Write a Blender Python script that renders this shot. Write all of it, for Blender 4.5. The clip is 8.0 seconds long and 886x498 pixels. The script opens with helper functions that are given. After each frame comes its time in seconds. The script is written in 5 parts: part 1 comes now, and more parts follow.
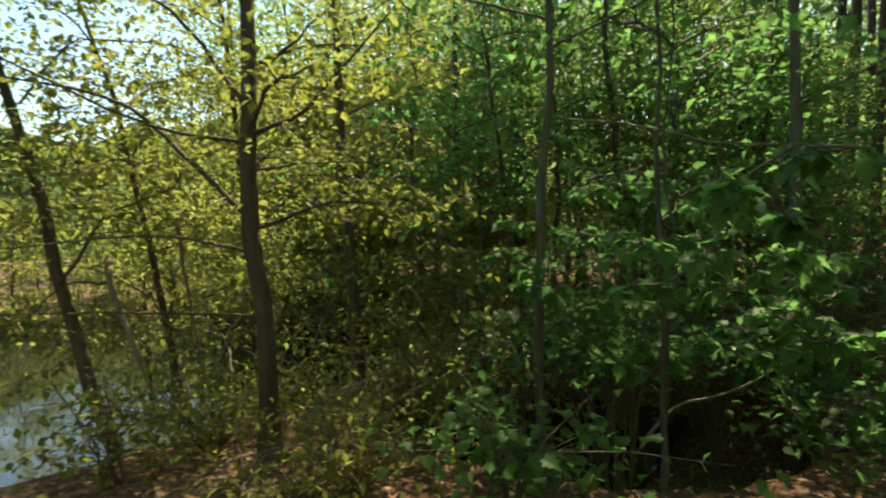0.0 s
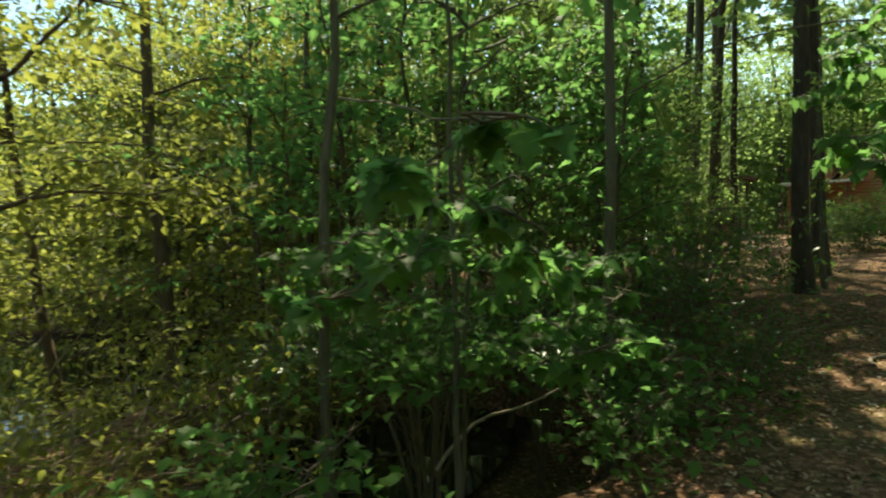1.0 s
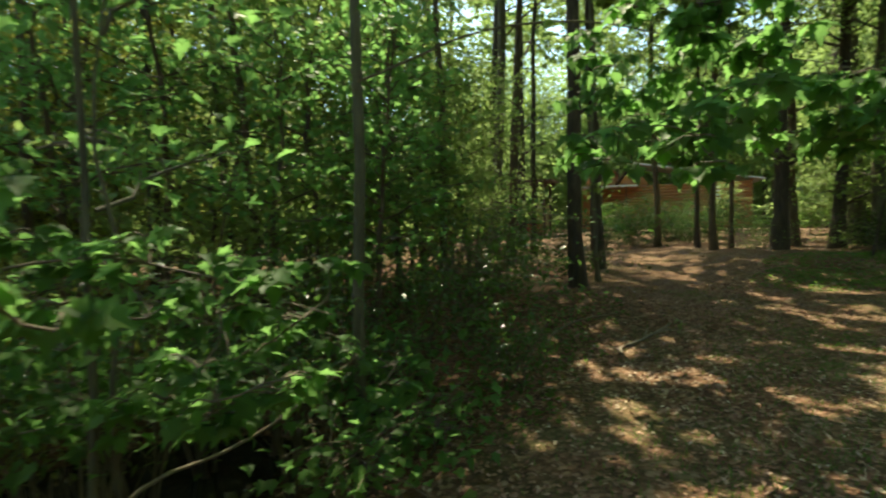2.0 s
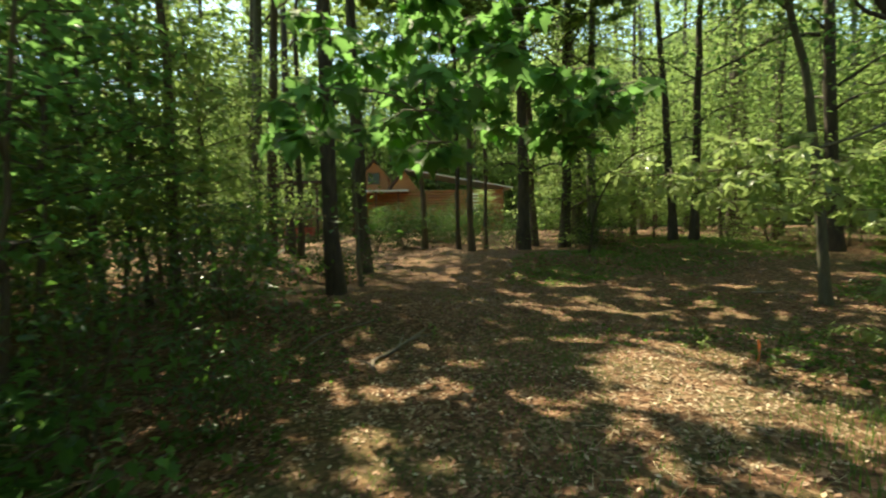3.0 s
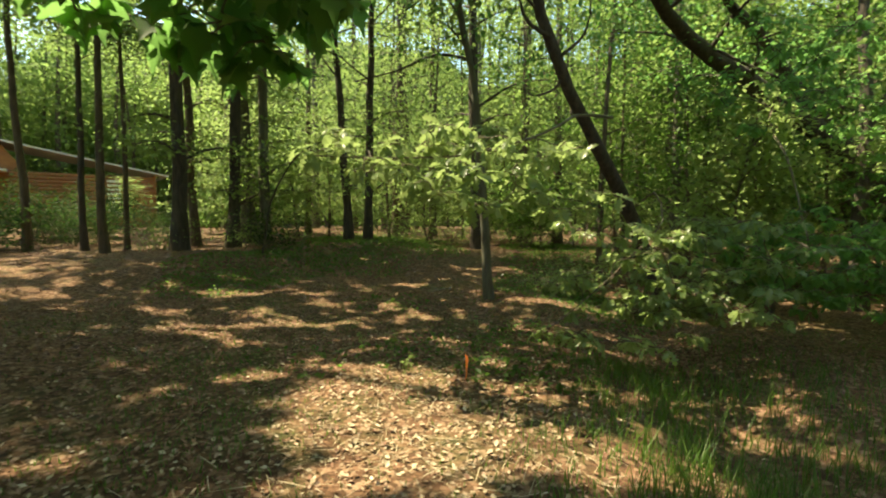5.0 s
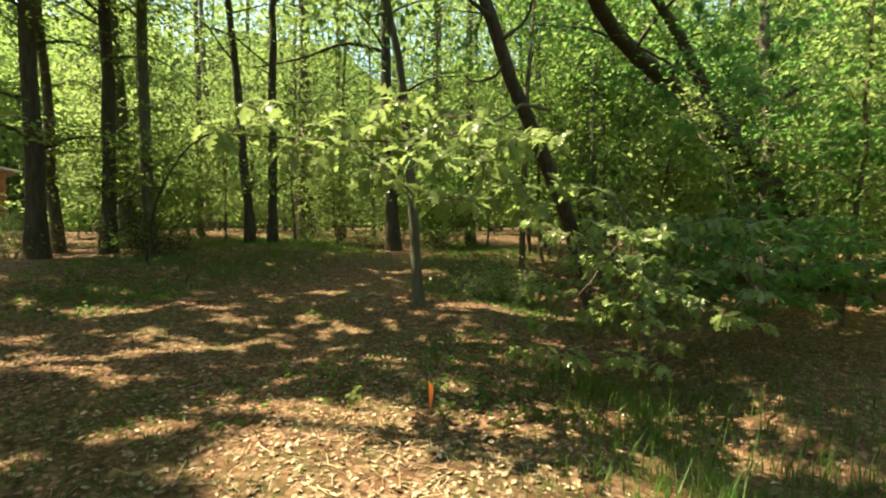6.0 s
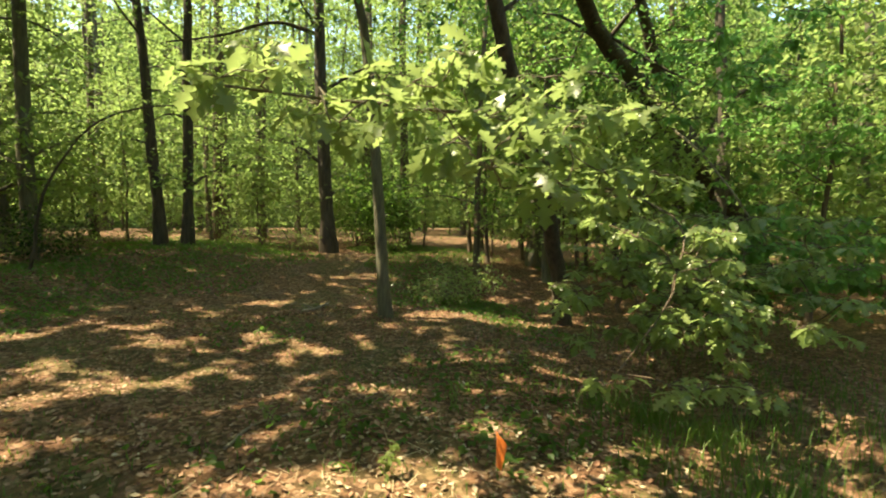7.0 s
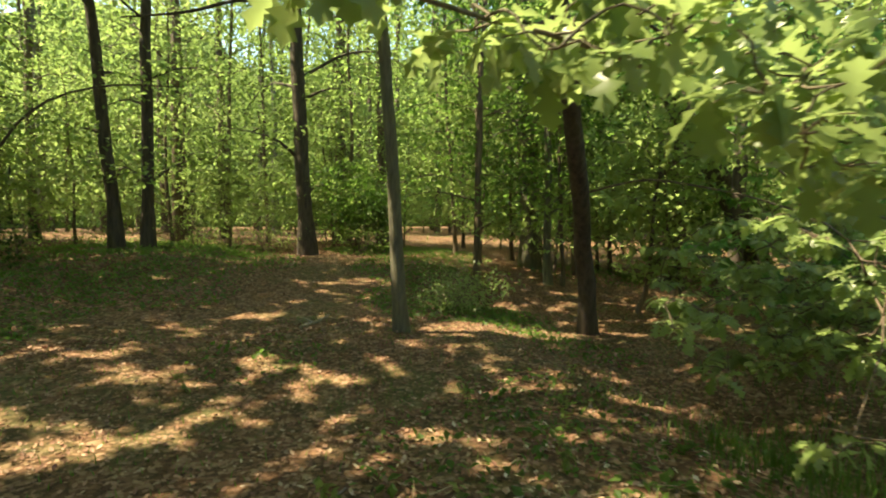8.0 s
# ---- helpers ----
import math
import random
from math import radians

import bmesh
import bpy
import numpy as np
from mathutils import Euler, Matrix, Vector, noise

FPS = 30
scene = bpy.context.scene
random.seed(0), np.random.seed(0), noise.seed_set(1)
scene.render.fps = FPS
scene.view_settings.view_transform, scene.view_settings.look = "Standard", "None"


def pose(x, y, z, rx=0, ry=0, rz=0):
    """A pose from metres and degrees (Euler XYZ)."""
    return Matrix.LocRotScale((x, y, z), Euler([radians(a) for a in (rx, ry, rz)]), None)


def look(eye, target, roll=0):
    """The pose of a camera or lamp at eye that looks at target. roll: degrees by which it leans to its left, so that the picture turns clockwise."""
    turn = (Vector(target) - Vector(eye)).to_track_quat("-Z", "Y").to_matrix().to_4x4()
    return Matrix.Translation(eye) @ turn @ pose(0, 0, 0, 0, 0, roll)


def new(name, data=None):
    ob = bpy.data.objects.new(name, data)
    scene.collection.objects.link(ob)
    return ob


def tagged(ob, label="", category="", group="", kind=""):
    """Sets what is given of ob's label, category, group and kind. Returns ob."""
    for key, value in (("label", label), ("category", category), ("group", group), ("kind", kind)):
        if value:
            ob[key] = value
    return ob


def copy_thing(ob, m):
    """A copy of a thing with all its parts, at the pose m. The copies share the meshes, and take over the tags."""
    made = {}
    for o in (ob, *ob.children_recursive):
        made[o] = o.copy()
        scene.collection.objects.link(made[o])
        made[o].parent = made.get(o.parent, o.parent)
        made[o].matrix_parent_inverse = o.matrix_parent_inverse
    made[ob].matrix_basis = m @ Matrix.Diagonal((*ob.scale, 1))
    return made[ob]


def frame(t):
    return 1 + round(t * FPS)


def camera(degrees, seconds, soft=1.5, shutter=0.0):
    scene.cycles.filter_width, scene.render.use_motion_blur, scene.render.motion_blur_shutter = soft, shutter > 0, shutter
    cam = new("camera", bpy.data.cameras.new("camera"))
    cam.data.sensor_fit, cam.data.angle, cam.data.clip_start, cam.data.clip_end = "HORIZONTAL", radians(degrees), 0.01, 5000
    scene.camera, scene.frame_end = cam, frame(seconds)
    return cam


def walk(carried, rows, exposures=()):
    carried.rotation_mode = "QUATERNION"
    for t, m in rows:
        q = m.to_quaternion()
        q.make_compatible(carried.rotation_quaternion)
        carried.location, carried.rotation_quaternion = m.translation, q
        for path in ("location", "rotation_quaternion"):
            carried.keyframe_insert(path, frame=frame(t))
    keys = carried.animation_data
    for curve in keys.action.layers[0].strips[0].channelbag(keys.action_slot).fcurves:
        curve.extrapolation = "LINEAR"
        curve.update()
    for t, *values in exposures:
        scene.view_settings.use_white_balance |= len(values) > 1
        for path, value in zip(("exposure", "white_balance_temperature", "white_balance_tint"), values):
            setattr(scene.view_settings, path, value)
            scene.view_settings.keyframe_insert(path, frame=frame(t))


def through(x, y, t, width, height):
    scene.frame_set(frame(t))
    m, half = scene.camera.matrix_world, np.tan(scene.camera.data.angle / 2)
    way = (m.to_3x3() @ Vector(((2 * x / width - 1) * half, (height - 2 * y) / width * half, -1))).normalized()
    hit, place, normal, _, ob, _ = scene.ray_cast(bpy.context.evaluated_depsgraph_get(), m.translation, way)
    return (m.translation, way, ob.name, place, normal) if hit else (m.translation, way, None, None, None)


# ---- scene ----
cam = camera(82.5, 8.0, 2.0, 0.25)
PATH = [
    (0, (-0.025, -0.003, 1.516), (-0.012, 1.996, 1.454), -1.8),
    (0.5, (0.349, 0.196, 1.483), (0.55, 2.184, 1.409), -1.7),
    (0.8, (0.604, 0.32, 1.477), (0.929, 2.292, 1.41), -2.0),
    (1, (0.784, 0.394, 1.483), (1.179, 2.353, 1.409), -1.6),
    (1.5, (1.229, 0.557, 1.45), (1.86, 2.453, 1.366), -1.5),
    (2, (1.7, 0.734, 1.47), (2.688, 2.47, 1.368), -1.3),
    (2.2, (1.844, 0.803, 1.464), (2.991, 2.438, 1.36), -1.1),
    (3.3, (2.835, 1.192, 1.398), (4.579, 2.165, 1.29), -1.2),
    (3.5, (2.974, 1.253, 1.389), (4.79, 2.083, 1.278), -1.1),
    (4, (3.383, 1.372, 1.384), (5.319, 1.86, 1.267), -0.8),
    (4.5, (3.759, 1.524, 1.39), (5.744, 1.731, 1.272), -0.5),
    (4.7, (3.907, 1.606, 1.38), (5.899, 1.724, 1.26), -0.0),
    (5.8, (4.804, 1.989, 1.327), (6.776, 1.677, 1.212), -0.1),
    (6, (5.006, 2.099, 1.333), (6.965, 1.71, 1.218), 0.0),
    (6.5, (5.597, 2.445, 1.323), (7.507, 1.864, 1.213), 0.2),
    (7, (6.206, 2.738, 1.315), (8.068, 2.018, 1.201), 0.2),
    (7.5, (6.835, 2.983, 1.327), (8.651, 2.155, 1.211), 0.1),
    (8, (7.463, 3.167, 1.327), (9.26, 2.297, 1.206), 0.0),
]
walk(cam, [(t, look(eye, target, roll)) for t, eye, target, roll in PATH],
     [(0, 1.38, 8000, -3), (1.5, 1.42, 7900, -8), (2.2, 1.6, 7900, -4), (3.5, 1.62, 8300, -4), (5, 1.8, 8700, -3), (8, 2.2, 9100, -1)])

# ---- light ----
SUN_AZ, SUN_EL = 20.0, 60.0          # degrees clockwise from +y, degrees up
world = bpy.data.worlds.new("world")
scene.world = world
world.use_nodes = True
wn = world.node_tree.nodes
sky = wn.new("ShaderNodeTexSky")
sky.sky_type, sky.sun_disc = "NISHITA", False
sky.sun_elevation, sky.sun_rotation = radians(SUN_EL), radians(SUN_AZ)
sky.air_density, sky.dust_density, sky.ozone_density = 1.0, 0.5, 3.0
wn["Background"].inputs["Strength"].default_value = 0.15
world.node_tree.links.new(sky.outputs[0], wn["Background"].inputs["Color"])
sun = new("sun", bpy.data.lights.new("sun", "SUN"))
sun.data.energy, sun.data.angle, sun.data.color = 4.3, radians(0.6), (1.0, 0.93, 0.80)
SUN_DIR = Vector((math.sin(radians(SUN_AZ)) * math.cos(radians(SUN_EL)), math.cos(radians(SUN_AZ)) * math.cos(radians(SUN_EL)), math.sin(radians(SUN_EL))))
sun.matrix_world = look(SUN_DIR * 60, (0, 0, 0))


# ---- materials ----
def nodes_of(name):
    m = bpy.data.materials.new(name)
    m.use_nodes = True
    t = m.node_tree
    return m, t, t.nodes, t.links, t.nodes["Principled BSDF"]


def ramp(ns, stops):
    r = ns.new("ShaderNodeValToRGB")
    els = r.color_ramp.elements
    while len(els) < len(stops):
        els.new(0.5)
    for e, (p, c) in zip(els, stops):
        e.position, e.color = p, (*c, 1)
    return r


def noise_tex(ns, ls, coord, scale, detail=4.0, rough=0.6, stretch=None):
    n = ns.new("ShaderNodeTexNoise")
    n.inputs["Scale"].default_value, n.inputs["Detail"].default_value, n.inputs["Roughness"].default_value = scale, detail, rough
    if stretch:
        mp = ns.new("ShaderNodeMapping")
        mp.inputs["Scale"].default_value = stretch
        ls.new(coord, mp.inputs["Vector"])
        coord = mp.outputs[0]
    ls.new(coord, n.inputs["Vector"])
    return n


def mix_rgb(ns, ls, fac, a, b, mode="MIX"):
    m = ns.new("ShaderNodeMix")
    m.data_type, m.blend_type = "RGBA", mode
    for sock, v in ((m.inputs[0], fac), (m.inputs[6], a), (m.inputs[7], b)):
        if hasattr(v, "is_linked"):
            ls.new(v, sock)
        else:
            sock.default_value = v if isinstance(v, float) else (*v, 1)
    return m.outputs[2]


def bump(ns, ls, height, bsdf, strength, distance):
    b = ns.new("ShaderNodeBump")
    b.inputs["Strength"].default_value, b.inputs["Distance"].default_value = strength, distance
    ls.new(height, b.inputs["Height"])
    ls.new(b.outputs[0], bsdf.inputs["Normal"])


def bark(name, dark, light, moss=0.25):
    m, t, ns, ls, p = nodes_of(name)
    co = ns.new("ShaderNodeTexCoord").outputs["Object"]
    ridge = noise_tex(ns, ls, co, 16, 5, 0.65, (1, 1, 0.18))
    patch = noise_tex(ns, ls, co, 2.2, 4, 0.6, (1, 1, 0.5))
    r = ramp(ns, [(0.32, dark), (0.68, light)])
    ls.new(ridge.outputs[0], r.inputs[0])
    pr = ramp(ns, [(0.55, (0, 0, 0)), (0.75, (moss, moss, moss))])
    ls.new(patch.outputs[0], pr.inputs[0])
    ls.new(mix_rgb(ns, ls, pr.outputs[0], r.outputs[0], (0.10, 0.12, 0.07)), p.inputs["Base Color"])
    p.inputs["Roughness"].default_value = 0.85
    bump(ns, ls, ridge.outputs[0], p, 0.8, 0.03)
    return m


def leaf(name, a, b, c, through=0.45, glow=(0.30, 0.42, 0.05), rough=0.42, gloss=0.25):
    """A leaf blade: reflecting and letting light through; every blade has its own tint."""
    m, t, ns, ls, p = nodes_of(name)
    geo = ns.new("ShaderNodeNewGeometry")
    r = ramp(ns, [(0.0, a), (0.5, b), (1.0, c)])
    ls.new(geo.outputs["Random Per Island"], r.inputs[0])
    co = ns.new("ShaderNodeTexCoord").outputs["Object"]
    big = noise_tex(ns, ls, co, 0.7, 3)
    br = ramp(ns, [(0.3, (0.72, 0.78, 0.7)), (0.7, (1.15, 1.1, 1.0))])
    ls.new(big.outputs[0], br.inputs[0])
    col = mix_rgb(ns, ls, 1.0, r.outputs[0], br.outputs[0], "MULTIPLY")
    ls.new(col, p.inputs["Base Color"])
    p.inputs["Roughness"].default_value = rough
    p.inputs["Specular IOR Level"].default_value = gloss
    tr = ns.new("ShaderNodeBsdfTranslucent")
    tint = mix_rgb(ns, ls, 0.75, col, glow)
    ls.new(tint, tr.inputs["Color"])
    mx = ns.new("ShaderNodeMixShader")
    mx.inputs[0].default_value = through
    ls.new(p.outputs[0], mx.inputs[1])
    ls.new(tr.outputs[0], mx.inputs[2])
    ls.new(mx.outputs[0], ns["Material Output"].inputs["Surface"])
    return m


def scatter_leaf(name, stops, rough=0.75):
    m, t, ns, ls, p = nodes_of(name)
    geo = ns.new("ShaderNodeNewGeometry")
    r = ramp(ns, stops)
    ls.new(geo.outputs["Random Per Island"], r.inputs[0])
    co = ns.new("ShaderNodeTexCoord").outputs["Object"]
    g = noise_tex(ns, ls, co, 60, 3)
    gr = ramp(ns, [(0.3, (0.75, 0.75, 0.75)), (0.7, (1.1, 1.1, 1.1))])
    ls.new(g.outputs[0], gr.inputs[0])
    ls.new(mix_rgb(ns, ls, 1.0, r.outputs[0], gr.outputs[0], "MULTIPLY"), p.inputs["Base Color"])
    p.inputs["Roughness"].default_value = rough
    return m


def ground_material():
    """Leaf litter pressed into soil, with mossy stretches."""
    m, t, ns, ls, p = nodes_of("forest_floor")
    co = ns.new("ShaderNodeTexCoord").outputs["Object"]
    warp = noise_tex(ns, ls, co, 9, 3)
    add = ns.new("ShaderNodeVectorMath")
    add.operation = "MULTIPLY_ADD"
    add.inputs[1].default_value = (0.09, 0.09, 0.02)
    ls.new(warp.outputs["Color"], add.inputs[0])
    ls.new(co, add.inputs[2])
    cells = ns.new("ShaderNodeTexVoronoi")
    cells.inputs["Scale"].default_value = 24
    ls.new(add.outputs[0], cells.inputs["Vector"])
    pick = ns.new("ShaderNodeSeparateColor")
    ls.new(cells.outputs["Color"], pick.inputs[0])
    tone = ramp(ns, [(0.0, (0.075, 0.042, 0.025)), (0.4, (0.15, 0.076, 0.045)), (0.75, (0.235, 0.128, 0.08)), (1.0, (0.34, 0.215, 0.145))])
    ls.new(pick.outputs[0], tone.inputs[0])
    gap = ramp(ns, [(0.0, (1.1, 1.1, 1.1)), (0.55, (0.85, 0.85, 0.85)), (0.85, (0.58, 0.56, 0.54))])
    ls.new(cells.outputs["Distance"], gap.inputs[0])
    lit = mix_rgb(ns, ls, 1.0, tone.outputs[0], gap.outputs[0], "MULTIPLY")
    fine = noise_tex(ns, ls, co, 38, 6, 0.7)
    mid = noise_tex(ns, ls, co, 3.5, 5, 0.6)
    big = noise_tex(ns, ls, co, 0.45, 4, 0.55)
    moss = ramp(ns, [(0.3, (0.028, 0.045, 0.014)), (0.7, (0.085, 0.12, 0.04))])
    ls.new(fine.outputs[0], moss.inputs[0])
    both = ns.new("ShaderNodeMath")
    ls.new(big.outputs[0], both.inputs[0])
    ls.new(mid.outputs[0], both.inputs[1])
    half = ns.new("ShaderNodeMath")
    half.operation = "MULTIPLY"
    half.inputs[1].default_value = 0.5
    ls.new(both.outputs[0], half.inputs[0])
    where = ramp(ns, [(0.48, (0, 0, 0)), (0.62, (0.5, 0.5, 0.5))])
    ls.new(half.outputs[0], where.inputs[0])
    ls.new(mix_rgb(ns, ls, where.outputs[0], lit, moss.outputs[0]), p.inputs["Base Color"])
    p.inputs["Roughness"].default_value = 0.95
    p.inputs["Specular IOR Level"].default_value = 0.2
    tall = mix_rgb(ns, ls, 0.5, pick.outputs[1], fine.outputs[0])
    bump(ns, ls, tall, p, 0.9, 0.03)
    return m


def plain(name, a, b, scale=8.0, rough=0.6, stretch=None, height=0.01):
    m, t, ns, ls, p = nodes_of(name)
    co = ns.new("ShaderNodeTexCoord").outputs["Object"]
    n = noise_tex(ns, ls, co, scale, 5, 0.6, stretch)
    r = ramp(ns, [(0.3, a), (0.7, b)])
    ls.new(n.outputs[0], r.inputs[0])
    ls.new(r.outputs[0], p.inputs["Base Color"])
    p.inputs["Roughness"].default_value = rough
    bump(ns, ls, n.outputs[0], p, 0.4, height)
    return m


def water_material():
    m, t, ns, ls, p = nodes_of("pond_water")
    co = ns.new("ShaderNodeTexCoord").outputs["Object"]
    n = noise_tex(ns, ls, co, 2.5, 3)
    p.inputs["Base Color"].default_value = (0.020, 0.022, 0.014, 1)
    p.inputs["Roughness"].default_value = 0.04
    p.inputs["IOR"].default_value = 1.33
    p.inputs["Specular IOR Level"].default_value = 0.9
    bump(ns, ls, n.outputs[0], p, 0.08, 0.02)
    return m


BARK_DARK = bark("bark_dark", (0.030, 0.022, 0.017), (0.095, 0.070, 0.052), 0.2)
BARK_BROWN = bark("bark_brown", (0.050, 0.034, 0.024), (0.15, 0.105, 0.072), 0.3)
BARK_GREY = bark("bark_grey", (0.068, 0.062, 0.044), (0.16, 0.142, 0.098), 0.4)
TWIG = plain("twig_bark", (0.07, 0.055, 0.035), (0.19, 0.15, 0.10), 30, 0.8, (1, 1, 0.3))
DEAD = plain("dead_wood", (0.13, 0.10, 0.075), (0.30, 0.245, 0.19), 25, 0.85, (1, 1, 0.3))
LEAF_OAK = leaf("oak_leaf", (0.11, 0.165, 0.055), (0.14, 0.20, 0.075), (0.19, 0.24, 0.105), 0.5, (0.42, 0.54, 0.20), 0.32, 0.45)
LEAF_MAPLE = leaf("maple_leaf", (0.05, 0.125, 0.034), (0.066, 0.155, 0.042), (0.092, 0.18, 0.05), 0.62, (0.26, 0.50, 0.15), 0.5)
LEAF_BANK = leaf("bank_leaf", (0.085, 0.11, 0.025), (0.125, 0.15, 0.034), (0.18, 0.18, 0.05), 0.55, (0.46, 0.48, 0.11), 0.5)
LEAF_WOOD = leaf("wood_leaf", (0.075, 0.118, 0.032), (0.105, 0.15, 0.04), (0.145, 0.18, 0.058), 0.58, (0.36, 0.51, 0.16), 0.55)
LEAF_UNDER = leaf("understory_leaf", (0.10, 0.145, 0.045), (0.135, 0.185, 0.058), (0.18, 0.215, 0.08), 0.58, (0.42, 0.55, 0.20), 0.55)
LEAF_SHRUB = leaf("shrub_leaf", (0.028, 0.064, 0.016), (0.042, 0.088, 0.021), (0.062, 0.112, 0.028), 0.5, (0.22, 0.40, 0.08), 0.5)
LEAF_HOLLY = leaf("evergreen_leaf", (0.020, 0.055, 0.014), (0.032, 0.080, 0.020), (0.055, 0.11, 0.03), 0.42, (0.20, 0.40, 0.08), 0.34, 0.6)
LEAF_DARK = leaf("laurel_leaf", (0.016, 0.036, 0.011), (0.024, 0.05, 0.014), (0.036, 0.066, 0.018), 0.3, (0.10, 0.20, 0.04), 0.75, 0.12)
GRASS = leaf("grass_blade", (0.04, 0.10, 0.02), (0.06, 0.14, 0.03), (0.13, 0.18, 0.06), 0.35, (0.22, 0.36, 0.06), 0.5)
LITTER = scatter_leaf("fallen_leaf", [(0.0, (0.12, 0.050, 0.030)), (0.35, (0.22, 0.104, 0.064)), (0.75, (0.33, 0.182, 0.122)), (1.0, (0.44, 0.295, 0.21))])
# Tan leaves, lighter than LITTER: the sunny ground's brightness is in the colour.
LITTER_PALE = scatter_leaf("sunlit_pale_leaf", [(0.0, (0.19, 0.11, 0.07)), (0.35, (0.34, 0.23, 0.15)), (0.75, (0.48, 0.36, 0.25)), (1.0, (0.62, 0.51, 0.38))])
STRAW = scatter_leaf("dry_straw", [(0.0, (0.28, 0.20, 0.12)), (0.5, (0.40, 0.31, 0.20)), (1.0, (0.52, 0.43, 0.30))])
GROUND = ground_material()
WATER = water_material()
LOG = plain("cabin_log", (0.20, 0.075, 0.024), (0.35, 0.145, 0.046), 6, 0.55, (0.4, 1, 6), 0.01)
LOG_DARK = plain("cabin_trim", (0.05, 0.022, 0.014), (0.11, 0.05, 0.03), 6, 0.6, (0.4, 1, 6), 0.01)
ROOF = plain("roof_metal", (0.55, 0.54, 0.52), (0.70, 0.69, 0.66), 3, 0.35)
GLASS = plain("window_glass", (0.03, 0.045, 0.045), (0.06, 0.08, 0.075), 2, 0.06, None, 0.001)
ORANGE = plain("orange_plastic", (0.55, 0.13, 0.03), (0.72, 0.20, 0.05), 14, 0.5)
RED = plain("red_paint", (0.22, 0.03, 0.02), (0.36, 0.06, 0.04), 12, 0.6)
TAN = plain("tan_board", (0.34, 0.23, 0.11), (0.50, 0.36, 0.19), 6, 0.7, (0.4, 1, 6), 0.01)
WHITE = plain("white_paint", (0.62, 0.60, 0.56), (0.78, 0.76, 0.72), 12, 0.6)


# ---- mesh helpers ----
def mesh_from(name, verts, faces, mat, smooth=False):
    """A mesh from an (n, 3) array and a list of (m, k) index arrays."""
    me = bpy.data.meshes.new(name)
    me.vertices.add(len(verts))
    me.vertices.foreach_set("co", np.asarray(verts, dtype=np.float32).ravel())
    loops = np.concatenate([f.ravel() for f in faces])
    sizes = np.concatenate([np.full(len(f), f.shape[1]) for f in faces])
    me.loops.add(len(loops))
    me.loops.foreach_set("vertex_index", loops.astype(np.int32))
    me.polygons.add(len(sizes))
    starts = np.concatenate([[0], np.cumsum(sizes)[:-1]])
    me.polygons.foreach_set("loop_start", starts.astype(np.int32))
    me.polygons.foreach_set("use_smooth", np.full(len(sizes), smooth))
    me.update(calc_edges=True)
    me.validate()
    me.materials.append(mat)
    return me


class Wood:
    """Gathers round tapered stems into one mesh."""

    def __init__(self):
        self.v, self.f, self.n = [], [], 0

    def stem(self, pts, radii, sides=7, knobbly=0.0, rng=None):
        pts = np.asarray(pts, float)
        radii = np.asarray(radii, float)
        d = np.gradient(pts, axis=0)
        d /= np.linalg.norm(d, axis=1)[:, None] + 1e-9
        ref = np.array([0.0, 1.0, 0.0]) if abs(d[0][1]) < 0.8 else np.array([1.0, 0.0, 0.0])
        u = np.cross(d, ref)
        u /= np.linalg.norm(u, axis=1)[:, None] + 1e-9
        w = np.cross(d, u)
        a = np.arange(sides) * 2 * np.pi / sides
        rr = radii[:, None] * np.ones((1, sides))
        if knobbly and rng is not None:
            rr = rr * (1 + knobbly * rng.standard_normal(rr.shape))
        ring = pts[:, None, :] + rr[:, :, None] * (np.cos(a)[None, :, None] * u[:, None, :] + np.sin(a)[None, :, None] * w[:, None, :])
        k = len(pts)
        i = np.arange(k - 1)[:, None] * sides
        j = np.arange(sides)[None, :]
        j2 = (j + 1) % sides
        q = np.stack([i + j, i + j2, i + sides + j2, i + sides + j], axis=-1).reshape(-1, 4) + self.n
        self.v.append(ring.reshape(-1, 3))
        self.f.append(q)
        self.n += k * sides

    def mesh(self, name, mat):
        return mesh_from(name, np.concatenate(self.v), [np.concatenate(self.f)], mat, True)


def curve_pts(points, n, rng=None, wobble=0.0):
    """A smooth line of n points through the given ones."""
    p = np.asarray(points, float)
    s = np.concatenate([[0], np.cumsum(np.linalg.norm(np.diff(p, axis=0), axis=1))])
    x = np.linspace(0, s[-1], n)
    if len(p) > 2:
        m = np.gradient(p, s, axis=0)
        i = np.clip(np.searchsorted(s, x, side="right") - 1, 0, len(p) - 2)
        h = (s[i + 1] - s[i])[:, None]
        u = ((x - s[i]) / (s[i + 1] - s[i]))[:, None]
        out = (2 * u**3 - 3 * u**2 + 1) * p[i] + (u**3 - 2 * u**2 + u) * h * m[i] + (-2 * u**3 + 3 * u**2) * p[i + 1] + (u**3 - u**2) * h * m[i + 1]
    else:
        out = p[0] + (p[1] - p[0]) * (x / s[-1])[:, None]
    if rng is not None and wobble:
        out = out + np.cumsum(rng.standard_normal(out.shape), axis=0) * wobble * np.array([1, 1, 0.3])
    return out


